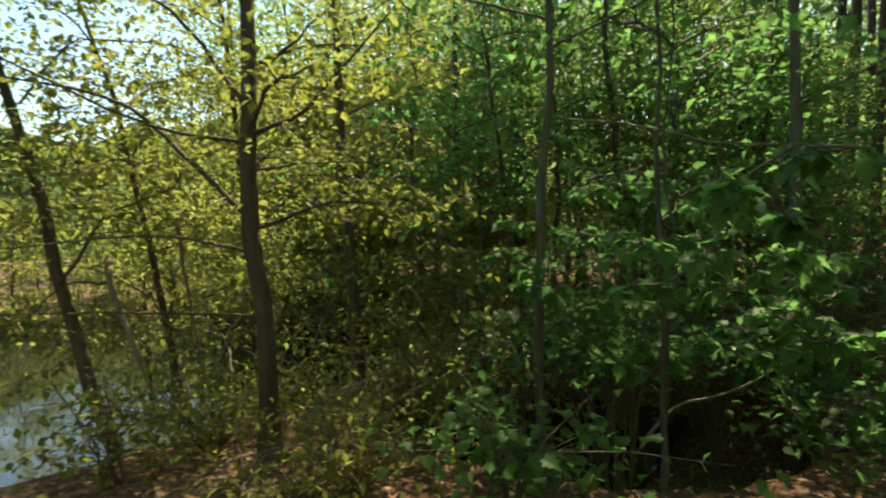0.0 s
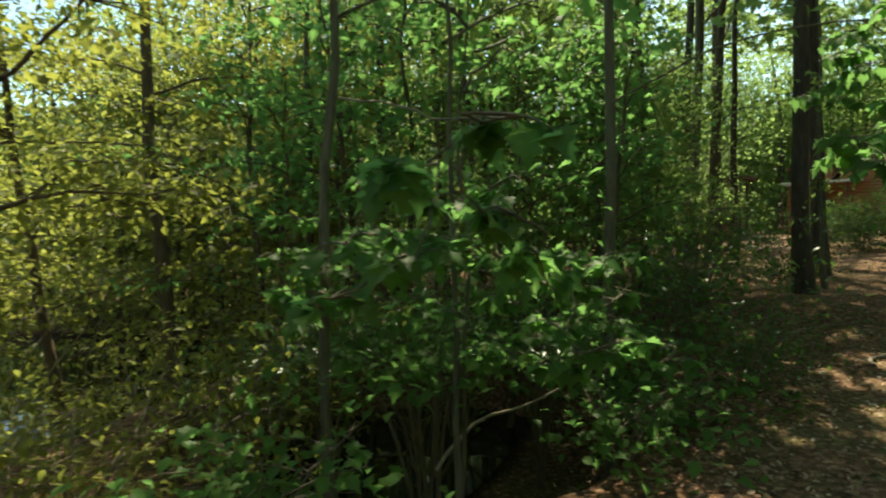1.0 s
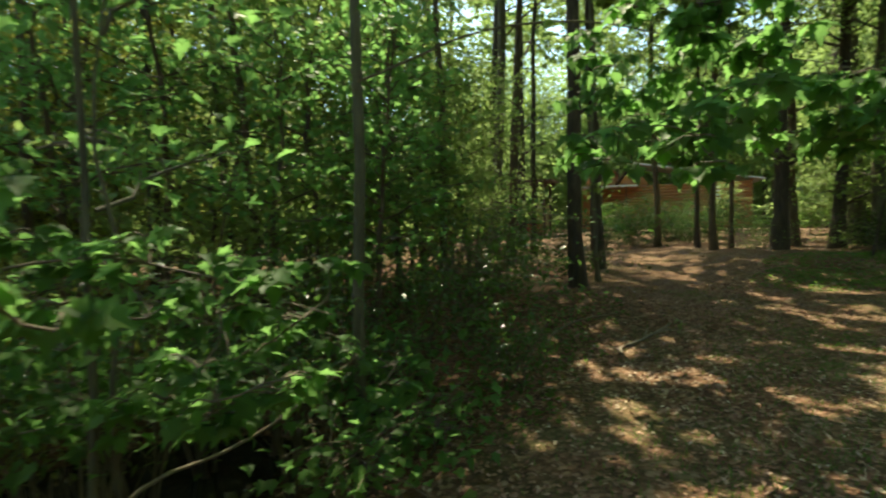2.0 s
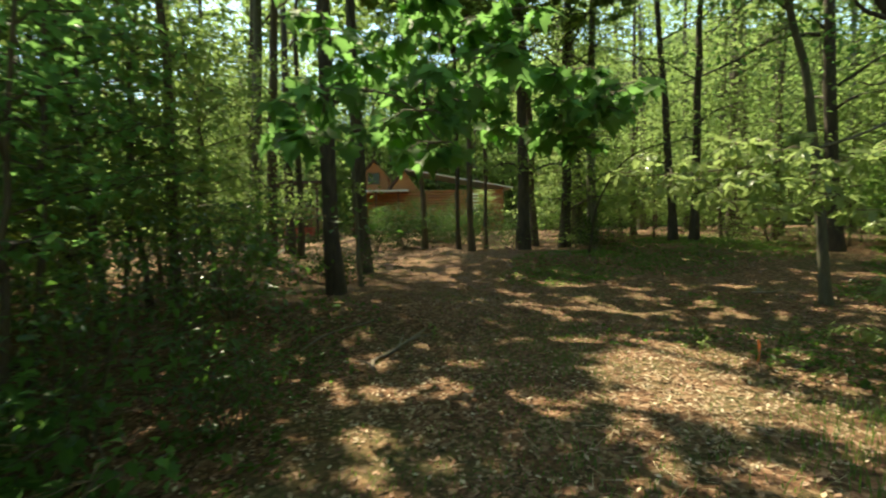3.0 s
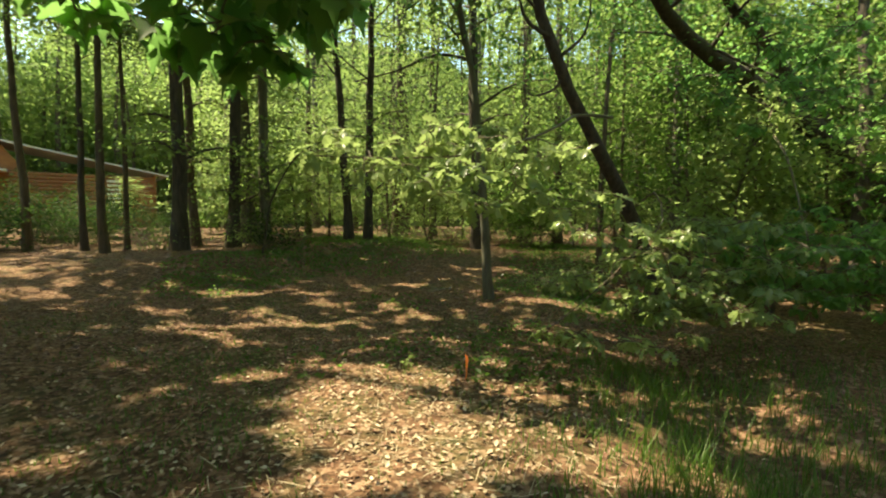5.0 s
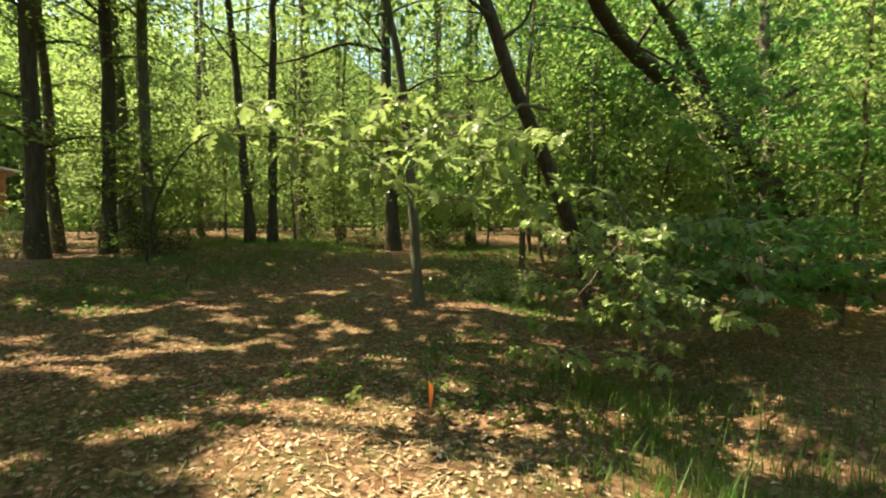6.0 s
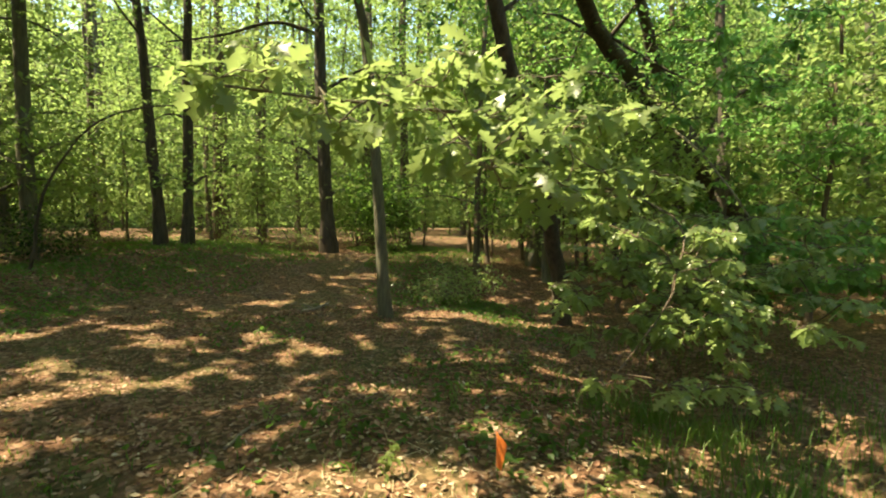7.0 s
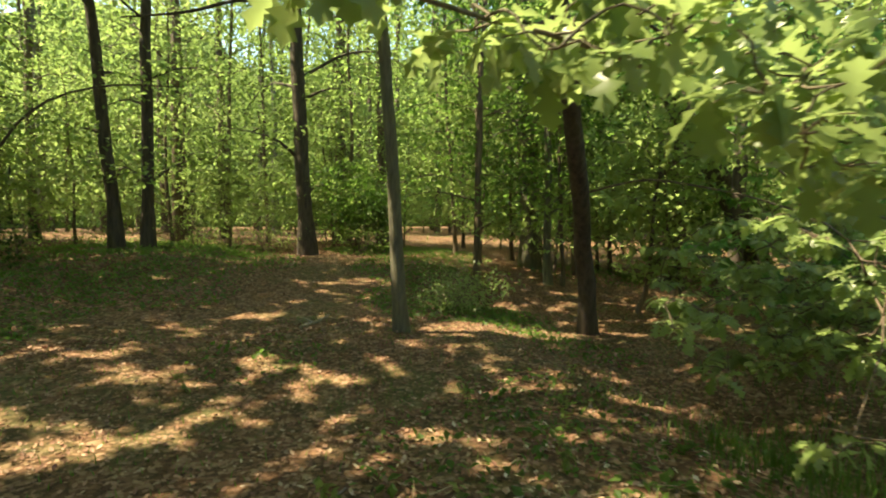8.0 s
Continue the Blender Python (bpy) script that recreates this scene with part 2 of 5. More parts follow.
# Leaf blades lie along +y from their stalk at the origin, face up along +z.
def blade(outline, fold=0.12, droop=0.15):
    """A blade from the right-hand half of its outline (x, y), tip last; halves meet in a fold at the midrib."""
    n = len(outline)
    mid = [(0, y, -droop * y * y) for x, y in outline]
    right = [(x, y, fold * x - droop * y * y) for x, y in outline]
    left = [(-x, y, fold * x - droop * y * y) for x, y in outline]
    v = np.array(mid + right + left)
    f = []
    for i in range(n - 1):
        f.append((i, n + i, n + i + 1, i + 1))
        f.append((i, i + 1, 2 * n + i + 1, 2 * n + i))
    return v, np.array(f)


OAK = blade([(0.012, 0.0), (0.11, 0.13), (0.055, 0.21), (0.25, 0.36), (0.09, 0.46), (0.33, 0.64), (0.12, 0.70), (0.23, 0.87), (0.10, 0.90), (0.01, 1.0)], 0.28, 0.3)
MAPLE = blade([(0.03, 0.12), (0.30, 0.0), (0.26, 0.18), (0.52, 0.38), (0.30, 0.46), (0.34, 0.62), (0.16, 0.66), (0.01, 1.0)], 0.22, 0.3)
OVAL = blade([(0.01, 0.0), (0.20, 0.28), (0.23, 0.55), (0.01, 1.0)], 0.3, 0.25)
SIMPLE = (np.array([(0, 0, 0), (0.33, 0.5, 0.05), (0, 1, -0.15), (-0.33, 0.5, 0.05)], float), np.array([(0, 1, 2, 3)]))
LOBED = blade([(0.03, 0.08), (0.34, 0.05), (0.26, 0.24), (0.48, 0.46), (0.24, 0.56), (0.01, 1.0)], 0.22, 0.3)


def leaves_mesh(name, shape, at, size, mat, rng, tilt=0.5, heading=None, roll=0.3, smooth=False, dip=-0.25):
    """One mesh of blades at the places given, facing up more or less (tilt: spread in radians)."""
    v, f = shape
    n = len(at)
    size = np.asarray(size) * np.ones(n)
    yaw = rng.uniform(0, 2 * np.pi, n) if heading is None else heading
    pitch = rng.normal(dip, tilt, n)
    rl = rng.normal(0, roll, n)
    cy, sy, cp, sp, cr, sr = np.cos(yaw), np.sin(yaw), np.cos(pitch), np.sin(pitch), np.cos(rl), np.sin(rl)
    x = v[None, :, 0] * cr[:, None] + v[None, :, 2] * sr[:, None]
    z = -v[None, :, 0] * sr[:, None] + v[None, :, 2] * cr[:, None]
    y = v[None, :, 1] * cp[:, None] - z * sp[:, None]
    z = v[None, :, 1] * sp[:, None] + z * cp[:, None]
    X = x * cy[:, None] - y * sy[:, None]
    Y = x * sy[:, None] + y * cy[:, None]
    pts = np.stack([X, Y, z], axis=-1) * size[:, None, None] + np.asarray(at)[:, None, :]
    faces = (f[None] + (np.arange(n) * len(v))[:, None, None]).reshape(-1, f.shape[1])
    return mesh_from(name, pts.reshape(-1, 3), [faces], mat, smooth)


def part(name, me, parent, label=""):
    ob = new(name, me)
    ob.parent = parent
    return tagged(ob, label) if label else ob


def thing(name, at, label, category, group=""):
    ob = new(name)
    ob.location = at
    ob.empty_display_size = 0.2
    return tagged(ob, label, category, group)


# ---- ground ----
POND_Z = -0.80
KNOTS_X = (0, 5.3, 6.3, 6.9, 7.7, 9.0, 11.6, 12.0, 13.5, 13.6, 15.6, 21.5, 21.7, 13.0, 8.0, 17.5, 28, 36, 2, -2, 4, 9, -8, 2.5, 30)
KNOTS_Y = (0, 4.4, 4.7, 0.2, 2.0, 2.3, 2.0, 2.9, 0.8, -2.4, -10.8, 4.6, 0.4, 4.6, 7.0, 8.3, 18, -7, -8, -3, 8, 14, 10, 3.2, 8)
KNOTS_Z = (0, -.16, -.12, -.2, -.12, -.1, -.27, -.27, -.1, -.5, -.5, .62, .3, -.05, .3, .4, .8, .5, -.5, -.1, .0, .5, -.5, -.2, .8)


def lie(x, y):
    """The height of the ground."""
    x, y = np.asarray(x, float), np.asarray(y, float)
    num, den = 0.0, 1e-6
    for a, b, c in zip(KNOTS_X, KNOTS_Y, KNOTS_Z):
        w = 1 / ((x - a) ** 2 + (y - b) ** 2 + 0.8) ** 1.6
        num, den = num + w * c, den + w
    z = num / den
    z = z + 0.03 * np.sin(1.7 * x + 0.6 * y) * np.sin(1.3 * y - 0.4 * x) + 0.015 * np.sin(4.1 * x) * np.sin(3.7 * y)
    # the pond's hollow, with a bank towards the clearing
    e = ((x + 7.8) / 7.3) ** 2 + ((y - 8.6) / 6.3) ** 2
    hollow = np.clip((1.12 - e) / 0.35, 0, 1)
    hollow = hollow * hollow * (3 - 2 * hollow)
    z = z * (1 - hollow) + hollow * (POND_Z - 0.35)
    # a wet hollow under the thicket
    e = ((x - 1.5) / 2.0) ** 2 + ((y - 5.15) / 1.95) ** 2
    dip = np.clip((1.0 - e) / 0.32, 0, 1)
    z = z - (z - POND_Z + 0.12) * dip * dip * (3 - 2 * dip)
    # a shallow ditch along the grassy side
    ditch = np.exp(-((y + 0.6 + 0.12 * (x - 8)) / 0.7) ** 2) * np.clip((x - 5) / 2, 0, 1) * np.clip((13 - x) / 3, 0, 1)
    return z - 0.25 * ditch


def lie1(x, y):
    return float(lie(x, y))


def build_ground():
    u = np.linspace(-1, 1, 231)
    g = np.sign(u) * (16 * np.abs(u) + 480 * np.abs(u) ** 7)
    X, Y = np.meshgrid(g + 7, g + 4)
    Z = lie(X, Y)
    n = len(u)
    i, j = np.meshgrid(np.arange(n - 1), np.arange(n - 1))
    a = (j * n + i).ravel()
    me = mesh_from("ground", np.stack([X, Y, Z], -1).reshape(-1, 3), [np.stack([a, a + 1, a + n + 1, a + n], -1)], GROUND, True)
    tagged(new("ground", me), "brown forest floor of soil, moss and dead leaves", "ground", kind="structure")


build_ground()


def build_pond():
    a = np.linspace(0, 2 * np.pi, 64, endpoint=False)
    v = np.stack([-6.2 + 9.9 * np.cos(a), 8.9 + 7.4 * np.sin(a), np.full(64, POND_Z)], -1)
    me = mesh_from("water", v, [np.arange(64)[None, :]], WATER)
    tagged(new("water", me), "still dark pond water reflecting sky and trees", "pond", kind="structure")


build_pond()


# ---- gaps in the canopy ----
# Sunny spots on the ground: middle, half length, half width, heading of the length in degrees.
# High leaves whose shade would fall on these are left out.
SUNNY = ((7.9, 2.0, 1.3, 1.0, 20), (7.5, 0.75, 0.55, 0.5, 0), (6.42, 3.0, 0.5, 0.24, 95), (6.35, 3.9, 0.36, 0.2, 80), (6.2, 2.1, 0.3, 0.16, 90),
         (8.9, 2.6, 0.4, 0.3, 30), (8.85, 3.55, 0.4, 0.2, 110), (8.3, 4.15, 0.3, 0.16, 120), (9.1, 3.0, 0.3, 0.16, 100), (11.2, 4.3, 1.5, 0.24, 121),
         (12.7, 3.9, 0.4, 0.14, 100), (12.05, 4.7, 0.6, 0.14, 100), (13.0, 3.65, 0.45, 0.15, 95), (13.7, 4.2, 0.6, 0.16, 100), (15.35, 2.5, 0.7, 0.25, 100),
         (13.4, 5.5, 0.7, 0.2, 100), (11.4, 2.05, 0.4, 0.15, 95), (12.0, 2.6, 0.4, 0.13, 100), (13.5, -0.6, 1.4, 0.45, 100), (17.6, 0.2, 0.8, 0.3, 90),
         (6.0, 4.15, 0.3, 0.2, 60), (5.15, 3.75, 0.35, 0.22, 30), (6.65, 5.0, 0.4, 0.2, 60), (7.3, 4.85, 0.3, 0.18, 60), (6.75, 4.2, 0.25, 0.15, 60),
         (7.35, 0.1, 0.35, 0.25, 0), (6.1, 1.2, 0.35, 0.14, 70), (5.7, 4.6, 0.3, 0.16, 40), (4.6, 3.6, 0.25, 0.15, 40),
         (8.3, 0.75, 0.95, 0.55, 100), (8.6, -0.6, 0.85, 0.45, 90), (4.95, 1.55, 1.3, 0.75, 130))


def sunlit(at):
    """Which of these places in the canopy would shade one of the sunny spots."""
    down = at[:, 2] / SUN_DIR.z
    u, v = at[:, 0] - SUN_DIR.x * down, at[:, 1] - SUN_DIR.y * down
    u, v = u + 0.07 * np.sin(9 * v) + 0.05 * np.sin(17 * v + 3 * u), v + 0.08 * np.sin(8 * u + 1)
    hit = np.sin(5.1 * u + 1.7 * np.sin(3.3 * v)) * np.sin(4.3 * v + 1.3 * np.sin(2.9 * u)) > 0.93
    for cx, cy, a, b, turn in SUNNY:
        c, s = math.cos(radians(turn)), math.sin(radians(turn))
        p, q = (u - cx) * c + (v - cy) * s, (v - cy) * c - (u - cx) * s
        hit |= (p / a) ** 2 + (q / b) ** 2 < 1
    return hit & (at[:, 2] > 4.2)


# ---- trees ----
def foliage(rng, tips, per, spread, flat):
    """Places of leaves in flat sprays round the tips."""
    t = np.repeat(np.asarray(tips), per, axis=0)
    return t + rng.standard_normal(t.shape) * np.array([spread, spread, spread * flat])


def tree(name, label, x, y, r, height, lean=(0, 0), bark_mat=BARK_DARK, leaf_mat=LEAF_WOOD, crown_from=4.0, crown_r=2.6, limbs=12,
         per=26, size=0.16, shape=SIMPLE, seed=0, group="forest trees", path=None, spread=0.45, low=0, flat=0.3, joined=False):
    """A forest tree: tapered trunk, limbs, and a crown of leaf sprays."""
    rng = np.random.default_rng(seed * 7919 + 13)
    z0 = lie1(x, y)
    ob = thing(name, (x, y, z0), label, "tree", group)
    if path is None:
        path = [(0, 0, -0.15), (lean[0] * 0.35, lean[1] * 0.35, height * 0.35), (lean[0], lean[1], height)]
        line = curve_pts(path, 14, rng, 0.035)
    else:
        line = curve_pts([(px - x, py - y, pz - z0) for px, py, pz in path], 18, rng, 0.02)
    s = np.linspace(0, 1, len(line))
    rad = r * (1 - 0.78 * s ** 1.2) * (1 + 0.45 * np.exp(-s * height / 0.22))
    w = Wood()
    w.stem(line, rad, 10, 0.035, rng)
    tips = []
    limb_meshes = []
    top = line[-1][2]
    for k in range(limbs + low):
        h = rng.uniform(1.2, crown_from) if k >= limbs else crown_from + (top - crown_from) * (k + rng.uniform(0, 1)) / limbs
        i = np.clip(np.searchsorted(line[:, 2], h), 1, len(line) - 1)
        q = (h - line[i - 1, 2]) / max(1e-6, line[i, 2] - line[i - 1, 2])
        b = line[i - 1] + (line[i] - line[i - 1]) * np.clip(q, 0, 1)
        a = k * 2.4 + rng.uniform(-0.6, 0.6)
        ln = crown_r * rng.uniform(0.55, 1.1) * (1.0 - 0.45 * max(0, (h - crown_from) / max(0.1, top - crown_from))) * (0.6 if k >= limbs else 1)
        rise = rng.uniform(0.1, 0.55)
        out = np.array([math.cos(a), math.sin(a), rise])
        e = b + out * ln + np.array([0, 0, -0.06 * ln * ln])
        m = b + out * ln * 0.5 + np.array([0, 0, 0.06 * ln])
        lr = max(0.012, 0.32 * np.interp(h, line[:, 2], rad))
        c = curve_pts([b, m, e], 6, rng, 0.03)
        lw = w if joined else Wood()
        lw.stem(c, np.linspace(lr, 0.006, 6), 5)
        for tq in (2, 3, 4, 5):
            side = rng.standard_normal(3) * np.array([0.5, 0.5, 0.15]) * ln * 0.35
            tip = c[tq] + side
            lw.stem(np.array([c[tq], (c[tq] + tip) / 2 + (0, 0, 0.04), tip]), [lr * 0.35 + 0.004, lr * 0.2 + 0.003, 0.003], 3)
            tips.append(tip)
        if not joined:
            limb_meshes.append(lw.mesh("limb", bark_mat))
    part("trunk", w.mesh("trunk", bark_mat), ob)
    for me in limb_meshes:
        part("limb", me, ob)
    if tips:
        at = foliage(rng, tips, per, spread, flat)
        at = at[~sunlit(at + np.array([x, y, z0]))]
        part("crown", leaves_mesh("crown", shape, at, rng.uniform(0.7, 1.2, len(at)) * size, leaf_mat, rng), ob)
    return ob


GAPPY = dict(crown_from=7.5, crown_r=2.0, limbs=8, per=64, size=0.125, low=1, spread=0.5)
BANK = dict(leaf_mat=LEAF_BANK, size=0.075, crown_from=1.6, crown_r=1.7, limbs=16, per=84, spread=0.36, group="pond bank trees")
tree("bank_tree", "slender brown-barked tree with pale yellow-green leaves on the pond bank", -1.33, 3.61, 0.072, 7.5, (-0.25, 0.0), BARK_BROWN, seed=1, **BANK)
tree("bank_tree", "leaning brown tree with forked stems at the water's edge", -2.75, 4.22, 0.06, 6.5, (-1.5, 0.1), BARK_BROWN, seed=2, **BANK)
tree("bank_tree", "thin leaning tree over the pond", -2.6, 5.22, 0.045, 6.0, (-1.1, 0.0), BARK_BROWN, seed=3, **BANK)
tree("bank_tree", "brown tree standing in the shallow water", -1.05, 6.51, 0.09, 8.0, (-0.4, 0.2), BARK_BROWN, seed=4, **{**BANK, "crown_from": 3.2, "limbs": 9})
tree("bank_tree", "thin brown tree beside the pond", -2.3, 6.67, 0.06, 7.0, (-0.6, 0.1), BARK_BROWN, seed=5, **{**BANK, "crown_from": 3.0, "limbs": 8})
tree("bank_tree", "slim brown tree at the pond's edge", 0.24, 9.0, 0.07, 9.0, (0.1, 0.2), BARK_BROWN, seed=6, **{**BANK, "crown_from": 3.5, "limbs": 5})
tree("bank_tree", "grey slender tree in dense bank thicket", 0.79, 3.56, 0.036, 8.5, (-0.1, 0.0), BARK_GREY, seed=8, **{**BANK, "leaf_mat": LEAF_WOOD, "crown_from": 3.4, "crown_r": 2.7, "limbs": 26, "per": 64})

tree("bank_tree", "thin grey-green maple stem in the dark thicket", 1.33, 3.33, 0.021, 5.5, (0.1, 0.1), BARK_GREY, seed=9, **{**BANK, "leaf_mat": LEAF_MAPLE, "shape": MAPLE, "size": 0.1, "crown_from": 2.7, "crown_r": 0.9, "limbs": 9, "per": 7})
tree("bank_tree", "thin grey-green maple stem in the dark thicket", 1.53, 3.42, 0.016, 4.2, (0.2, 0.2), BARK_GREY, seed=10, **{**BANK, "leaf_mat": LEAF_MAPLE, "shape": MAPLE, "size": 0.1, "crown_from": 2.2, "crown_r": 0.8, "limbs": 7, "per": 7})
for k, (x, y) in enumerate(((-3.0, 15.6), (-1.4, 13.4), (0.4, 12.2), (0.9, 14.8), (2.2, 13.2), (3.6, 14.6), (-0.2, 16.8), (4.6, 12.0))):
    tree("bank_tree", "leafy yellow-green tree beyond the pond's edge", x, y, 0.06 + 0.01 * (k % 3), 9 + k % 3, (0.2, 0.2), BARK_BROWN, seed=110 + k, **{**BANK, "crown_from": 1.0, "crown_r": 2.2, "limbs": 26, "per": 60, "size": 0.11, "spread": 0.42})

WOODS = dict(crown_from=4.2, crown_r=3.0, limbs=10, per=46, size=0.15, low=3, spread=0.6)
THICK = dict(crown_from=2.2, crown_r=2.2, limbs=14, per=60, size=0.105, spread=0.48)
tree("forest_tree", "slim brown forest tree in the thicket", 2.97, 7.97, 0.06, 10, (-0.1, 0.1), BARK_BROWN, seed=11, **{**THICK, "crown_from": 5.0, "limbs": 17, "crown_r": 2.4})
tree("forest_tree", "dark-barked forest tree beyond the thicket", 1.74, 10.98, 0.11, 13, (-0.1, 0.1), BARK_DARK, seed=12, **{**GAPPY, "low": 1, "limbs": 5})
tree("forest_tree", "dark-barked forest tree beyond the thicket", 6.29, 12.95, 0.17, 15, (-0.2, 0.1), BARK_DARK, seed=13, **WOODS)
tree("forest_tree", "slim brown forest tree in the thicket", 2.78, 10.19, 0.08, 11, (-0.2, 0.1), BARK_BROWN, seed=14, **{**GAPPY, "low": 1, "limbs": 5})
tree("forest_tree", "tall grey-barked tree at the thicket's edge", 3.0, 4.25, 0.05, 12, (0.1, 0.1), BARK_GREY, seed=15, **{**THICK, "crown_from": 7.0, "crown_r": 1.9, "limbs": 8})
tree("forest_tree", "tall dark forest tree in spring leaf", 12.12, 15.44, 0.17, 16, (0.3, -0.1), BARK_DARK, seed=16, **{**WOODS, "crown_from": 8.0, "low": 0})
tree("forest_tree", "tall dark forest tree in spring leaf", 15.35, 17.85, 0.19, 16, (0.4, -0.1), BARK_DARK, seed=17, **WOODS)
tree("forest_tree", "large dark-barked oak beside the clearing", 8.18, 7.26, 0.128, 15, (-1.3, -0.7), BARK_DARK, seed=18, **{**GAPPY, "crown_from": 10.5, "limbs": 5})
tree("forest_tree", "dark-barked oak standing behind a larger trunk", 11.88, 10.28, 0.155, 20, (-0.25, 0.1), BARK_DARK, seed=19, **{**GAPPY, "crown_from": 17.5, "low": 0, "limbs": 5, "crown_r": 1.2})
tree("forest_tree", "thin grey stem beside a dark oak trunk", 9.76, 8.4, 0.045, 9, (-0.15, 0.1), BARK_GREY, seed=59, **{**GAPPY, "crown_from": 7.0, "crown_r": 0.6, "limbs": 3, "low": 2, "per": 24, "spread": 0.3})
tree("forest_tree", "brown forest tree in spring leaf", 9.28, 14.75, 0.17, 15, (-0.1, 0.1), BARK_BROWN, seed=20, **GAPPY)
tree("forest_tree", "brown forest tree in spring leaf", 10.32, 12.06, 0.13, 15, (0.6, -0.3), BARK_BROWN, seed=21, **{**GAPPY, "crown_from": 9.0, "limbs": 5, "crown_r": 1.6})
tree("forest_tree", "thin dark forest tree in spring leaf", 13.20, 14.6, 0.11, 14, (0.1, -0.1), BARK_DARK, seed=22, **{**WOODS, "crown_from": 8.0, "low": 0})
tree("forest_tree", "brown forest tree in spring leaf", 11.78, 18.08, 0.12, 14, (0.2, -0.4), BARK_BROWN, seed=23, **WOODS)
tree("forest_tree", "pale grey-barked forest tree", 10.9, 13.7, 0.16, 16, (0.4, -0.8), BARK_GREY, seed=24, **{**GAPPY, "crown_from": 9.5, "limbs": 14, "crown_r": 3.0})
SPARSE = dict(crown_from=5.2, crown_r=2.4, limbs=9, per=80, size=0.13, low=0, spread=0.5)
tree("forest_tree", "slim brown tree near the cabin", 19.3, 14.2, 0.12, 14, (-0.1, 0.2), BARK_BROWN, seed=25, **{**SPARSE, "crown_from": 6.5, "limbs": 18, "crown_r": 3.0})
tree("forest_tree", "slim dark tree near the cabin", 18.88, 12.17, 0.095, 14, (-0.1, 0.2), BARK_DARK, seed=26, **SPARSE)
tree("forest_tree", "brown-barked tree near the cabin", 18.28, 11.08, 0.115, 14, (-0.1, 0.2), BARK_BROWN, seed=27, **SPARSE)
tree("forest_tree", "thin brown tree near the cabin", 19.35, 11.14, 0.08, 11, (-0.1, 0.2), BARK_BROWN, seed=28, **SPARSE)
tree("forest_tree", "large dark-barked tree at the clearing's far edge", 18.6, 9.15, 0.21, 16, (0.1, -0.1), BARK_DARK, seed=29, **WOODS)
tree("forest_tree", "brown forest tree behind a larger trunk", 21.0, 9.9, 0.15, 15, (-0.1, 0.3), BARK_BROWN, seed=30, **WOODS)
tree("forest_tree", "dark-barked forest tree at the clearing's edge", 20.3, 8.4, 0.19, 16, (0.1, -0.2), BARK_DARK, seed=31, **WOODS)
tree("forest_tree", "pale grey forest tree in spring leaf", 22.63, 8.73, 0.26, 17, (0.1, 0.6), BARK_GREY, seed=32, **WOODS)
tree("forest_tree", "pale grey forest tree in spring leaf", 20.87, 7.57, 0.18, 16, (0.0, -0.2), BARK_GREY, seed=33, **WOODS)
tree("forest_tree", "slim brown forest tree", 26.49, 7.60, 0.13, 14, (0, 0), BARK_BROWN, seed=34, **WOODS)
tree("forest_tree", "straight dark forest tree", 21.5, 4.95, 0.145, 16, (0.35, 0.9), BARK_DARK, seed=35, **WOODS)
tree("forest_tree", "straight dark forest tree", 21.7, 4.25, 0.145, 16, (0, 0), BARK_DARK, seed=36, **WOODS)
tree("forest_tree", "straight dark forest tree", 21.7, 0.43, 0.21, 17, (0.15, 0.4), BARK_DARK, seed=37, **WOODS)
tree("forest_tree", "brown forest tree in the deep wood", 27.65, 3.83, 0.19, 16, (0, -0.2), BARK_BROWN, seed=38, **WOODS)
tree("forest_tree", "brown forest tree in the deep wood", 29.83, 2.15, 0.19, 16, (0, -0.1), BARK_BROWN, seed=39, **WOODS)
tree("forest_tree", "pale grey forest tree in spring leaf", 19.56, -5.50, 0.27, 17, (0, 0.3), BARK_GREY, seed=40, **WOODS)
tree("forest_tree", "thin brown forest tree", 17.24, -2.42, 0.08, 11, (0, -0.4), BARK_BROWN, seed=41, **WOODS)
tree("forest_tree", "brown forest tree in spring leaf", 26.39, -3.44, 0.20, 16, (0, 0.3), BARK_BROWN, seed=42, **WOODS)
tree("forest_tree", "pale grey forest tree in spring leaf", 31.10, 8.39, 0.19, 16, (0.1, 0.2), BARK_GREY, seed=43, **WOODS)
tree("forest_tree", "slim brown forest tree", 32.59, 9.16, 0.13, 14, (0, 0.1), BARK_BROWN, seed=44, **WOODS)
tree("forest_tree", "slim brown forest tree", 34.78, 4.50, 0.16, 15, (0, 0.1), BARK_BROWN, seed=45, **WOODS)
tree("forest_tree", "stout brown forest tree", 31.09, 3.77, 0.30, 17, (0, 0.1), BARK_BROWN, seed=46, **WOODS)
tree("forest_tree", "pale grey forest tree in the deep wood", 36.67, -0.76, 0.20, 16, (0, -0.1), BARK_GREY, seed=47, **WOODS)
tree("forest_tree", "stout brown forest tree", 28.17, -2.25, 0.28, 17, (0, 0), BARK_BROWN, seed=48, **WOODS)
tree("forest_tree", "slim pale forest tree", 17.14, -4.39, 0.10, 12, (0.1, 0.1), BARK_GREY, seed=49, **WOODS)
tree("forest_tree", "thin brown forest tree", 27.01, 2.23, 0.09, 12, (0, -0.1), BARK_BROWN, seed=50, **WOODS)
tree("forest_tree", "pale grey forest tree in spring leaf", 14.43, -12.05, 0.15, 15, (0.1, 0.1), BARK_GREY, seed=51, **WOODS)

